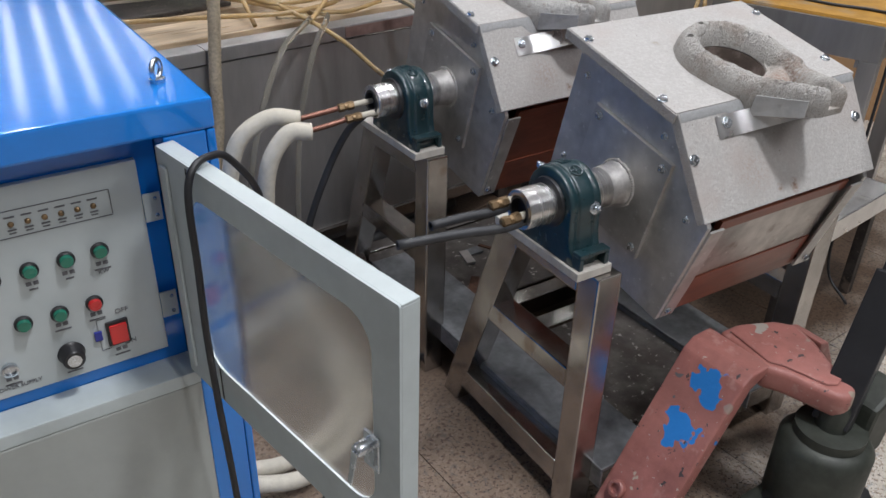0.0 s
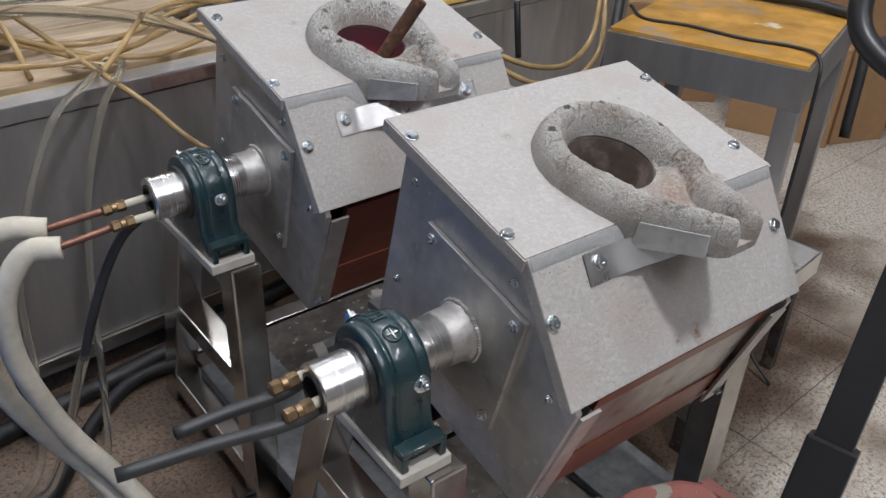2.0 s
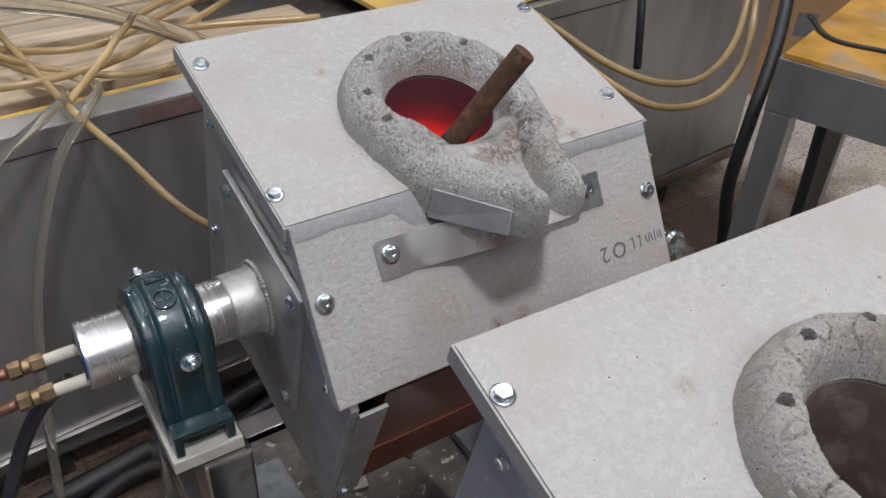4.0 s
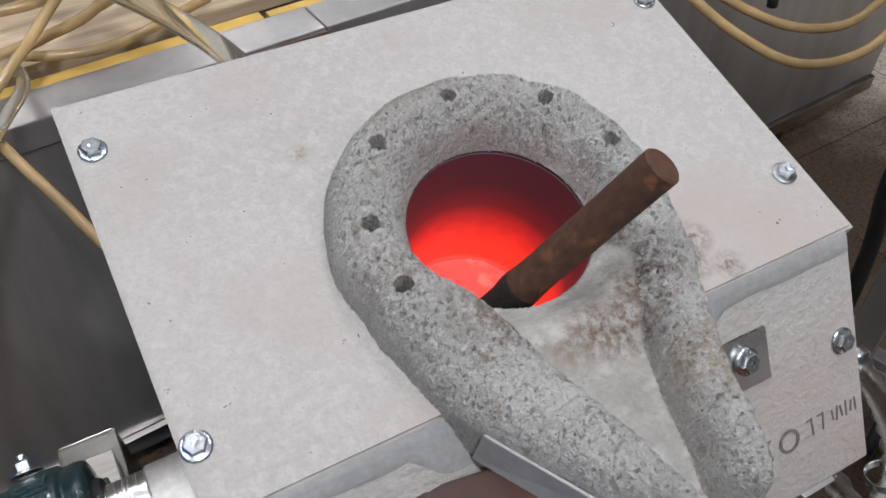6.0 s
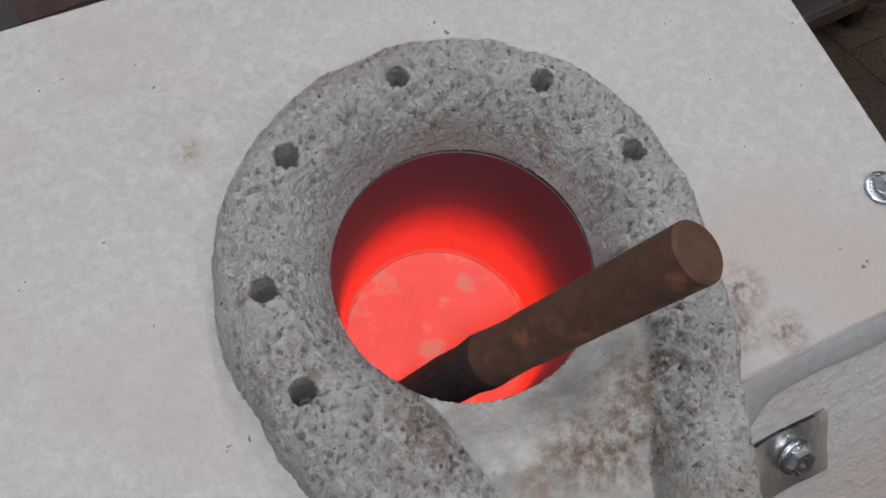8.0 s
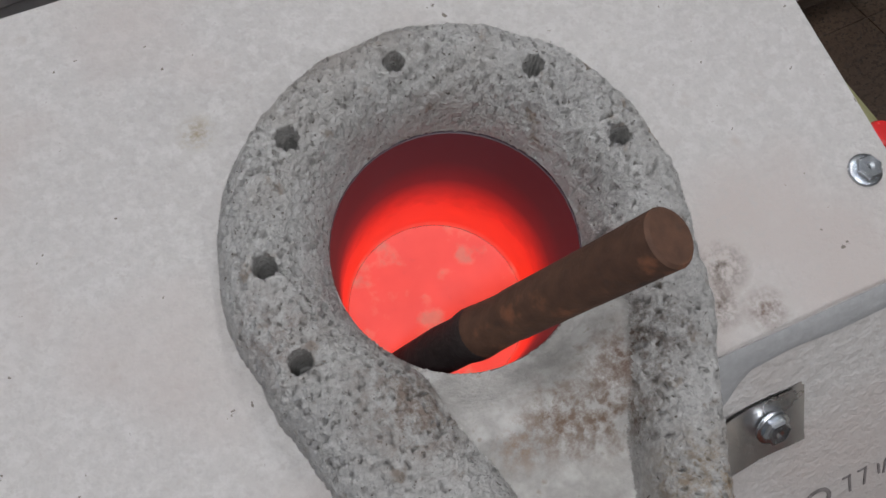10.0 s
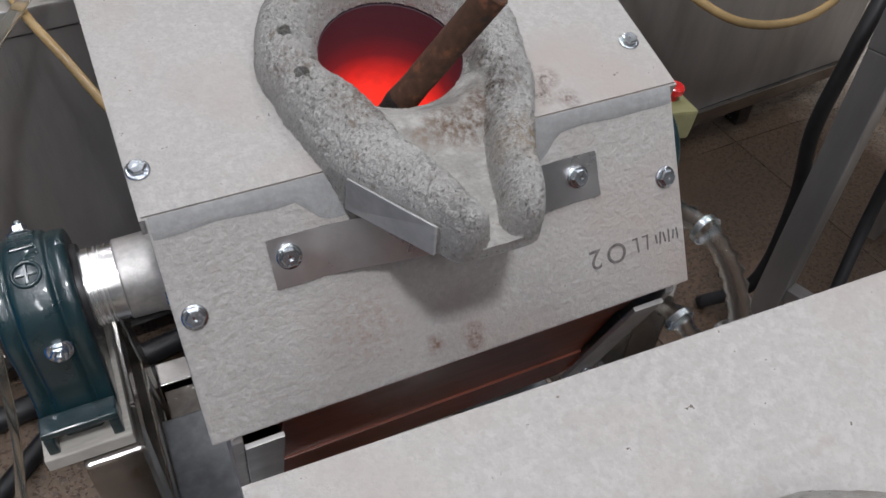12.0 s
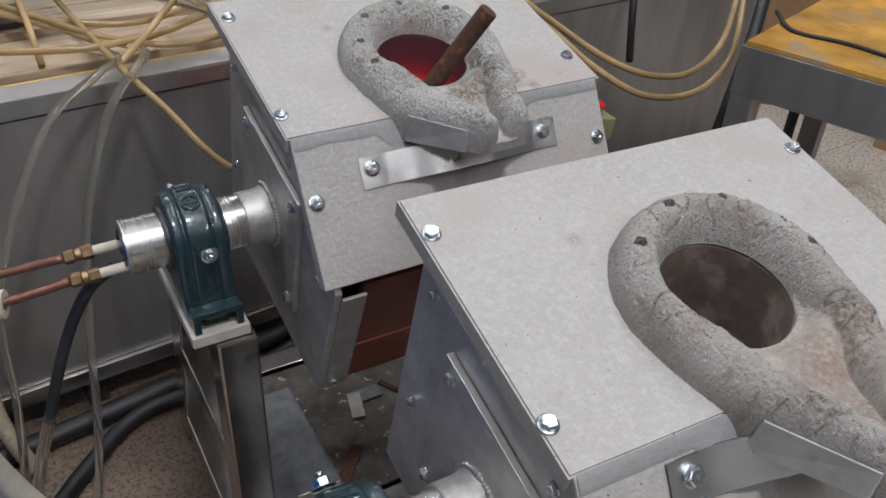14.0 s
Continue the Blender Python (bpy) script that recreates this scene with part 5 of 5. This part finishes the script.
for z in (0.884, 0.734):
    hg = part("panel_hinge", bx(-0.094, -0.072, 0.036, 0.0395, z - 0.020, z + 0.020, 0.001), GREY_PAINT, cab)
    for dz in (-0.012, 0.012):
        part("screw", lathe([(0, 0), (0.003, 0), (0.002, 0.0015), (0, 0.0015)], (-0.079, 0.0358, z + dz), (0, -1, 0), 10), ZINC, hg)
# the open door
door = part("door", bmesh.new(), GREY_PAINT, cab, "open light grey door with clear window", m=pose(-0.080, -0.012, 0.652, 0, 0, -80.5))
DW, DH, DT = 0.448, 0.336, 0.024


def rounded(x0, x1, z0, z1, r, k=6):
    out = []
    for cx, cz, a0 in ((x1 - r, z1 - r, 0), (x0 + r, z1 - r, 90), (x0 + r, z0 + r, 180), (x1 - r, z0 + r, 270)):
        out += [(cx + r * math.cos(math.radians(a0 + 90 * i / k)), cz + r * math.sin(math.radians(a0 + 90 * i / k))) for i in range(k + 1)]
    return out


bm = bmesh.new()
inner, outer = rounded(0.066, 0.408, 0.055, 0.298, 0.038), rounded(0.0, DW, 0.0, DH, 0.003)
for y in (0.0, 0.0025):
    a = [bm.verts.new((x, y, z)) for x, z in inner]
    b = [bm.verts.new((x, y, z)) for x, z in outer]
    for i in range(len(a)):
        j = (i + 1) % len(a)
        bm.faces.new((a[i], a[j], b[j], b[i]))
    if y == 0.0:
        first = (a, b)
for k in (0, 1):
    now = (a, b)[k]
    for i in range(len(now)):
        j = (i + 1) % len(now)
        bm.faces.new((first[k][i], first[k][j], now[j], now[i]))
bmesh.ops.recalc_face_normals(bm, faces=bm.faces)
bm.to_mesh(door.data)
bm.free()
for name, b in (("door_edge", bx(0, DW, 0.0026, DT, DH - 0.003, DH, 0.001)), ("door_edge", bx(0, DW, 0.0026, DT, 0, 0.003, 0.001)), ("door_edge", bx(DW - 0.003, DW, 0.0026, DT, 0.0031, DH - 0.0031, 0.001)), ("door_edge", bx(0, 0.003, 0.0026, DT, 0.0031, DH - 0.0031, 0.001))):
    part(name, b, GREY_PAINT, door)
pane = part("window_pane", prism(rounded(0.056, 0.418, 0.045, 0.308, 0.038), 0.0028, 0.0050, "y", 0), GLASS, door, "hazy scratched perspex window pane")
pane.visible_shadow = False
part("door_seam", bx(0.074, 0.0755, -0.0012, -0.0002, 0.299, 0.332, 0), DARK_STEEL, door)
part("door_seam", bx(0.090, 0.0915, -0.0012, -0.0002, 0.004, 0.054, 0), DARK_STEEL, door)
part("stiffener", bx(0.012, 0.026, -0.004, -0.0003, 0.02, 0.315, 0.001), GREY_PAINT, door)
lt = part("latch", bx(0.396, 0.420, -0.004, -0.0003, 0.120, 0.165, 0.001), ZINC, door, "chrome door latch")
part("latch_lever", lathe([(0, 0), (0.0075, 0), (0.0075, 0.014), (0.006, 0.016), (0, 0.016)], (0.404, -0.0042, 0.150), (0, -1, 0), 18), ZINC, door)
part("latch_tongue", prism([(0.400, 0.150), (0.409, 0.150), (0.397, 0.098), (0.391, 0.100)], -0.022, -0.0205, "y", 0.0005), ZINC, door)
solo("draped_cable", sweep([(1.159, 1.572, 0.008), (0.984, 1.556, 0.008), (0.853, 1.59, 0.008), (0.734, 1.663, 0.05), (0.645, 1.627, 0.2), (0.578, 1.517, 0.4), (0.517, 1.322, 0.66), (0.49, 1.10, 0.79), (0.475, 1.00, 0.88), (0.457, 0.968, 0.925), (0.436, 0.950, 0.958), (0.413, 0.935, 0.986), (0.393, 0.919, 0.996), (0.374, 0.907, 0.997), (0.360, 0.898, 0.986), (0.353, 0.893, 0.955), (0.352, 0.890, 0.88), (0.350, 0.888, 0.78), (0.352, 0.888, 0.68), (0.355, 0.885, 0.58), (0.360, 0.880, 0.42), (0.37, 0.86, 0.20), (0.42, 0.84, 0.008), (0.52, 0.95, 0.006)], 0.0045, 10, 8), RUBBER, "black cable draped over the open cabinet door", "cable")


# ---- the pallet truck ----
def rounded_slab(poly, z0, z1, r):
    """A plate with well-rounded upper and lower edges and smooth shading."""
    bm = prism(poly, z0, z1, "z", 0)
    bmesh.ops.bevel(bm, geom=list(bm.edges), offset=r, segments=4, profile=0.5, affect="EDGES", clamp_overlap=True)
    for f in bm.faces:
        f.smooth = abs(f.normal.z) < 0.98
    return bm


truck = thing("pallet_truck", "worn red hand pallet truck with black handle", "pallet truck", pose(0, 0, 0))
deck = [(1.372, 0.874), (1.425, 0.872), (1.500, 0.840), (1.530, 0.805), (1.512, 0.745), (1.482, 0.690), (1.462, 0.632), (1.445, 0.610), (1.418, 0.602), (1.396, 0.616), (1.385, 0.660), (1.372, 0.712), (1.352, 0.745)]
part("deck", rounded_slab(deck, 0.352, 0.406, 0.013), RED, truck, "faded red steel deck with chipped paint")
part("deck_panel", rounded_slab([(1.435 + (x - 1.435) * 0.80, 0.775 + (y - 0.775) * 0.80) for x, y in deck], 0.4062, 0.4105, 0.004), RED, truck, "raised pressed panel of the deck")
for s in (-1, 1):
    cx = 1.425
    poly = [(cx + s * 0.105, 0.367), (cx + s * 0.290, 0.060), (cx + s * 0.330, 0.060), (cx + s * 0.133, 0.386)]
    poly += [(cx - 0.110, 0.4035), (cx - 0.060, 0.4060), (cx - 0.052, 0.394)] if s < 0 else [(cx + 0.105, 0.394)]
    part("cheek_plate", prism(poly, 0.742, 0.892 if s < 0 else 0.820, "y", 0.005), RED, truck, "sloping red side plate with blue splashes")
    tilt = Vector((s * 0.862, 0, 0.507))
    boss = lathe([(0, 0.0), (0.019, 0.0), (0.019, 0.010), (0.016, 0.013), (0.011, 0.013), (0.010, 0.006), (0, 0.006)], (cx + s * 0.3005, 0.855, 0.111), tilt, 22)
    part("pivot_boss", boss, RED, truck, "scuffed red pivot boss")
    fx = cx + s * 0.235
    fork = part("fork", bx(fx - 0.080, fx + 0.080, 0.893, 1.86, 0.128, 0.138, 0.003), FORK, truck, "scuffed steel fork")
    for x0 in (fx - 0.080, fx + 0.074):
        part("fork_flange", bx(x0, x0 + 0.006, 0.893, 1.86, 0.085, 0.1278, 0.001), FORK, fork)
    part("roller", rod((fx - 0.04, 1.75, 0.040), (fx + 0.04, 1.75, 0.040), 0.040), BLACK_PLASTIC, truck)
    part("pivot_pin", rod((fx - 0.05, 0.7, 0.105), (fx + 0.05, 0.7, 0.105), 0.013), RUST, truck)
    part("steer_wheel", rod((cx + s * 0.03, 0.60, 0.09), (cx + s * 0.085, 0.60, 0.09), 0.09, 32, c=0.01), BLACK_PLASTIC, truck)
part("pump_body", lathe([(0, 0.10), (0.082, 0.10), (0.088, 0.12), (0.088, 0.275), (0.075, 0.292), (0.066, 0.295), (0.066, 0.315), (0.03, 0.318), (0.026, 0.36), (0.020, 0.374), (0, 0.374)], (1.425, 0.625, 0), seg=32), OLIVE, truck, "greasy dark hydraulic pump")
part("pump_base", bx(1.30, 1.55, 0.56, 0.70, 0.09, 0.13, 0.012), OLIVE, truck)
part("pull_rod", rod((1.20, 0.70, 0.10), (1.33, 0.64, 0.12), 0.016), RUST, truck)
part("handle_socket", prism([(1.455, 0.22), (1.545, 0.24), (1.565, 0.36), (1.545, 0.40), (1.475, 0.36)], 0.575, 0.690, "y", 0.010), OLIVE, truck)
h0, h1, h2 = Vector((1.425, 0.628, 0.32)), Vector((1.548, 0.656, 0.60)), Vector((1.735, 0.700, 1.02))
for a, b, w, d in ((h0, h1, 0.034, 0.020), (h1 - (h1 - h0) * 0.02, h2, 0.026, 0.014)):
    q = Matrix.Translation(a) @ basis(b - a) @ pose(0, 0, 0, 0, 0, 0)
    part("handle_bar", bx(-w, w, -d, d, 0, (b - a).length, 0.004, q), BLACK_PLASTIC, truck, "black painted steel handle")
side = Vector((0.12, -0.99, 0))
upv = (h2 - h1).normalized()
loop = [h2, h2 + upv * 0.04 - side * 0.13, h2 + upv * 0.10 - side * 0.18, h2 + upv * 0.20 - side * 0.16, h2 + upv * 0.23, h2 + upv * 0.20 + side * 0.16, h2 + upv * 0.10 + side * 0.18, h2 + upv * 0.04 + side * 0.13, h2]
part("handle_loop", sweep(loop, 0.016, 12, 8), BLACK_PLASTIC, truck, "black tubular grip loop")
part("lever", rod(h2 + upv * 0.06 - side * 0.02, h2 + upv * 0.10 + side * 0.03, 0.006), ZINC, truck)


# ---- work table on the open floor ----
TAB = Matrix.Translation((2.176, 1.676, 0)) @ pose(0, 0, 0, 0, 0, -71.5)
table = thing("steel_table", "stainless steel table with stained orange plywood top", "table", TAB)
TW, TD = 0.485, 0.60
part("table_top", bx(0.006, TW - 0.006, 0.006, TD - 0.006, 0.8125, 0.822, 0.001), PLY, table, "orange varnished plywood top, stained")
part("apron", bx(0, TW, 0.0, 0.012, 0.715, 0.812, 0.001), SHEET, table)
part("apron", bx(0, TW, TD - 0.012, TD, 0.715, 0.812, 0.001), SHEET, table)
part("apron", bx(0, 0.012, 0.0125, TD - 0.0125, 0.715, 0.812, 0.001), SHEET, table)
part("apron", bx(TW - 0.012, TW, 0.0125, TD - 0.0125, 0.715, 0.812, 0.001), SHEET, table)
for x, y in ((0.0, 0.0), (TW - 0.05, 0.0), (0.0, TD - 0.05), (TW - 0.05, TD - 0.05)):
    part("leg", bx(x + 0.0005, x + 0.0495, y + 0.0005, y + 0.0495, 0, 0.7145, 0.003), SHEET, table)
part("shelf_rail", bx(0.05, TW - 0.05, 0.010, 0.040, 0.20, 0.23, 0.002), SHEET, table)


def tab(x, y, z):
    return TAB @ Vector((x, y, z))


solo("thin_cable", sweep([tab(-0.02, 0.20, 0.83), tab(0.05, 0.12, 0.826), tab(0.16, 0.13, 0.826), tab(0.30, 0.11, 0.826), tab(0.42, 0.12, 0.826), tab(0.485, 0.08, 0.822), tab(0.500, 0.05, 0.74), tab(0.505, 0.03, 0.45), tab(0.51, 0.0, 0.10), tab(0.60, -0.05, 0.006)], 0.0045, 8, 8), RUBBER, "thin black cable trailing over the table", "cable")
solo("black_hose", sweep([tab(-0.15, 0.55, 0.845), tab(0.0, 0.53, 0.84), tab(0.2, 0.52, 0.838), tab(0.42, 0.50, 0.838), tab(0.53, 0.45, 0.80), tab(0.56, 0.36, 0.55)], 0.014, 12, 8), RUBBER, "black rubber hose lying along the table edge", "hose")


def carton(m, sx, sy, sz):
    root = thing("cardboard_box", "closed brown cardboard carton on the floor", "box", m, "cartons on the floor")
    part("body", bx(0, sx, 0, sy, 0, sz, 0.003), CARD, root)
    part("flap", bx(0.002, sx - 0.002, 0.002, sy / 2 - 0.001, sz + 0.0002, sz + 0.004, 0.001), CARD, root)
    part("flap", bx(0.002, sx - 0.002, sy / 2 + 0.001, sy - 0.002, sz + 0.0002, sz + 0.004, 0.001), CARD, root)
    part("printed_mark", bx(sx * 0.35, sx * 0.5, -0.0006, -0.0001, sz * 0.55, sz * 0.75, 0), INK, root)
    return root


carton(pose(3.72, 2.22, 0, 0, 0, -68), 0.42, 0.40, 0.42)
carton(pose(3.93, 1.84, 0, 0, 0, -20), 0.28, 0.40, 0.62)
carton(pose(3.55, 2.75, 0, 0, 0, -40), 0.50, 0.40, 0.45)
cabinet2 = thing("tool_trolley", "dark blue-black tool trolley on castors", "trolley", pose(4.23, 1.76, 0, 0, 0, -58))
part("body", bx(0, 0.55, 0, 0.5, 0.11, 0.90, 0.008), BLACK_PLASTIC, cabinet2)
for i in range(4):
    part("drawer", bx(0.02, 0.53, -0.012, -0.0005, 0.14 + 0.18 * i, 0.31 + 0.18 * i, 0.003), BLACK_PLASTIC, cabinet2)
for x, y in ((0.05, 0.05), (0.5, 0.05), (0.05, 0.45), (0.5, 0.45)):
    part("castor", rod((x - 0.015, y, 0.055), (x + 0.015, y, 0.055), 0.0545, 20), RUBBER, cabinet2)

# things hanging beside the hot furnace
K = "hoses beside the hot furnace"
solo("amber_hose", sweep([(1.95, 2.26, 0.79), (2.05, 2.16, 0.72), (2.16, 2.06, 0.62), (2.28, 2.00, 0.555), (2.44, 1.99, 0.545), (2.58, 2.03, 0.60), (2.66, 2.10, 0.72), (2.70, 2.16, 0.86)], 0.0085, 12, 8), AMBER_HOSE, "amber plastic hose sagging beside the bench", "hose", K)
solo("amber_hose", sweep([(1.99, 2.28, 0.79), (2.10, 2.20, 0.71), (2.21, 2.11, 0.63), (2.32, 2.05, 0.585), (2.46, 2.04, 0.575), (2.60, 2.08, 0.64), (2.70, 2.16, 0.80)], 0.0085, 12, 8), AMBER_HOSE, "amber plastic hose sagging beside the bench", "hose", K)
solo("stripped_cable", sweep([(2.36, 2.22, 0.98), (2.34, 2.18, 0.84), (2.31, 2.14, 0.76)], 0.008, 10, 8), WHITE_PLASTIC, "white cable with bare ends hanging down", "cable", K)
solo("cable_end", sweep([(2.31, 2.14, 0.76), (2.30, 2.12, 0.70), (2.305, 2.11, 0.60)], 0.0095, 10, 8), RUBBER, "black taped cable end hanging down", "cable", K)
solo("white_cable", sweep([(2.62, 2.22, 1.0), (2.60, 2.18, 0.88), (2.56, 2.12, 0.82), (2.50, 2.05, 0.80)], 0.008, 10, 8), WHITE_PLASTIC, "white cable hanging behind the table", "cable", K)
solo("black_hose", sweep([(2.55, 1.95, 0.86), (2.42, 1.85, 0.74), (2.33, 1.80, 0.60), (2.29, 1.78, 0.46), (2.30, 1.76, 0.30), (2.26, 1.74, 0.12), (2.20, 1.80, 0.016)], 0.014, 12, 8), RUBBER, "black rubber hose hanging beside the table", "hose", K)
solo("black_hose", sweep([(2.65, 1.80, 0.78), (2.50, 1.74, 0.62), (2.44, 1.70, 0.46), (2.38, 1.66, 0.30), (2.30, 1.60, 0.14), (2.22, 1.56, 0.016)], 0.012, 12, 8), RUBBER, "black rubber hose hanging beside the table", "hose", K)
box = thing("stop_button_box", "olive push-button box with red stop button", "switch box", pose(1.772, 1.633, 0.754, 0, 8, -3) @ Matrix.Scale(0.66, 4))
part("housing", bx(-0.035, 0.035, -0.075, 0.075, -0.03, 0.03, 0.006), OLIVE_BOX, box)
part("label_plate", bx(-0.018, 0.018, 0.000, 0.034, 0.0302, 0.0312, 0), YELLOW, box, "yellow sticker")
part("stop_button", lathe([(0, 0.030), (0.012, 0.030), (0.012, 0.040), (0.019, 0.044), (0.019, 0.054), (0.016, 0.057), (0, 0.058)], (0.0, -0.030, 0), seg=24), RED_CAP, box, "red mushroom stop button")
part("name_plate", bx(-0.018, 0.018, 0.040, 0.066, 0.0302, 0.0316, 0.0003), BLACK_PLASTIC, box)
part("plate_mark", lathe([(0, 0), (0.007, 0), (0.007, 0.0005), (0, 0.0005)], (0.002, 0.050, 0.0317), seg=20), PINK, box, "pink oval mark")
for i in range(3):
    part("sticker_bar", bx(-0.012 + 0.008 * i, -0.008 + 0.008 * i, 0.004, 0.018 + 0.004 * (i % 2), 0.0313, 0.0316, 0), INK if i else RED_CAP, box)
solo("box_bracket", bx(-0.012, 0.012, -0.02, 0.02, 0.0, 0.734, 0.002), DARK_STEEL, "dark steel upright carrying the button box", "bracket", m=pose(1.772, 1.640, 0))
W = "clear ribbed hoses under the furnace"
solo("ribbed_clear_hose", sweep([(1.715, 1.60, 0.60), (1.725, 1.53, 0.685), (1.740, 1.47, 0.70), (1.752, 1.42, 0.665), (1.755, 1.385, 0.60), (1.740, 1.385, 0.53), (1.705, 1.41, 0.485), (1.665, 1.45, 0.475), (1.634, 1.49, 0.49)], 0.0110, 16, 8, wave=0.004, pitch=0.018), FILM, "crinkled clear ribbed hose bent beside the furnace", "hose", W)
solo("ribbed_clear_hose", sweep([(1.70, 1.56, 0.50), (1.705, 1.50, 0.575), (1.715, 1.44, 0.59), (1.728, 1.385, 0.545), (1.715, 1.38, 0.48), (1.68, 1.40, 0.445), (1.655, 1.44, 0.44), (1.634, 1.48, 0.45)], 0.0105, 16, 8, wave=0.0035, pitch=0.017), FILM, "crinkled clear ribbed hose bent beside the furnace", "hose", W)
for i in range(3):
    solo("hose_clamp", lathe([(0.0172, -0.004), (0.0186, -0.004), (0.0186, 0.004), (0.0172, 0.004), (0.0172, -0.004)], ((1.740, 1.47, 0.70), (1.715, 1.44, 0.59), (1.752, 1.395, 0.60))[i], ((0.1, -1, 0.0), (0.1, -1, -0.2), (0.1, -0.35, -1))[i], 20), ZINC, "bright steel hose clamp on a clear hose", "clamp", W)
tray = thing("aluminium_tray", "shallow aluminium tray on a low stand", "tray", pose(1.873, 1.419, 0, 0, 0, 6.3))
part("tray_floor", bx(0.006, 0.52, -0.36, -0.006, 0.300, 0.304, 0.001), ALU, tray)
part("tray_wall", bx(0, 0.526, -0.005, 0, 0.300, 0.361, 0.001), ALU_BRIGHT, tray)
part("tray_wall", bx(0, 0.526, -0.366, -0.361, 0.300, 0.361, 0.001), ALU_BRIGHT, tray)
part("tray_wall", bx(0, 0.005, -0.3605, -0.0055, 0.300, 0.361, 0.001), ALU_BRIGHT, tray)
part("tray_wall", bx(0.521, 0.526, -0.3605, -0.0055, 0.300, 0.361, 0.001), ALU_BRIGHT, tray)
for x, y in ((0.02, -0.05), (0.47, -0.05), (0.02, -0.345), (0.47, -0.345)):
    part("leg", bx(x, x + 0.03, y, y + 0.03, 0, 0.2995, 0.002), DARK_STEEL, tray)
scrap = random.Random(11)
for m in (STAND_A, STAND_B):
    for i in range(9):
        lx, ly, turn = scrap.uniform(0.0, 0.46), scrap.uniform(0.12, 0.40), scrap.uniform(0, 180)
        w, d = scrap.uniform(0.012, 0.045), scrap.uniform(0.03, 0.11)
        solo("metal_offcut", bx(-w / 2, w / 2, -d / 2, d / 2, 0.1182, 0.1182 + scrap.uniform(0.003, 0.012), 0.001), (DULL, FORK, SHIM, RUST)[i % 4], "small dull offcut lying on the oily plate", "offcut", "offcuts on the plates", m=m @ pose(lx, ly, 0, 0, 0, turn))
    solo("drip_tray", bx(-0.045, 0.525, 0.072, 0.450, 0.113, 0.118, 0.001), TRAY, "dark oily steel plate between the furnace stands", "plate", m=m)

# ---- floor tiles ----
full = tile_mesh("tile", TILE - JOINT, TILE - JOINT)
for i in range(-6, 12):
    for j in range(-4, 12):
        t = new("tile", full)
        t.parent = floor_root
        t.matrix_basis = pose(0, 0, 0, 0, 0, TILE_TURN) @ pose(i * TILE + 0.35, j * TILE + 0.31, 0)
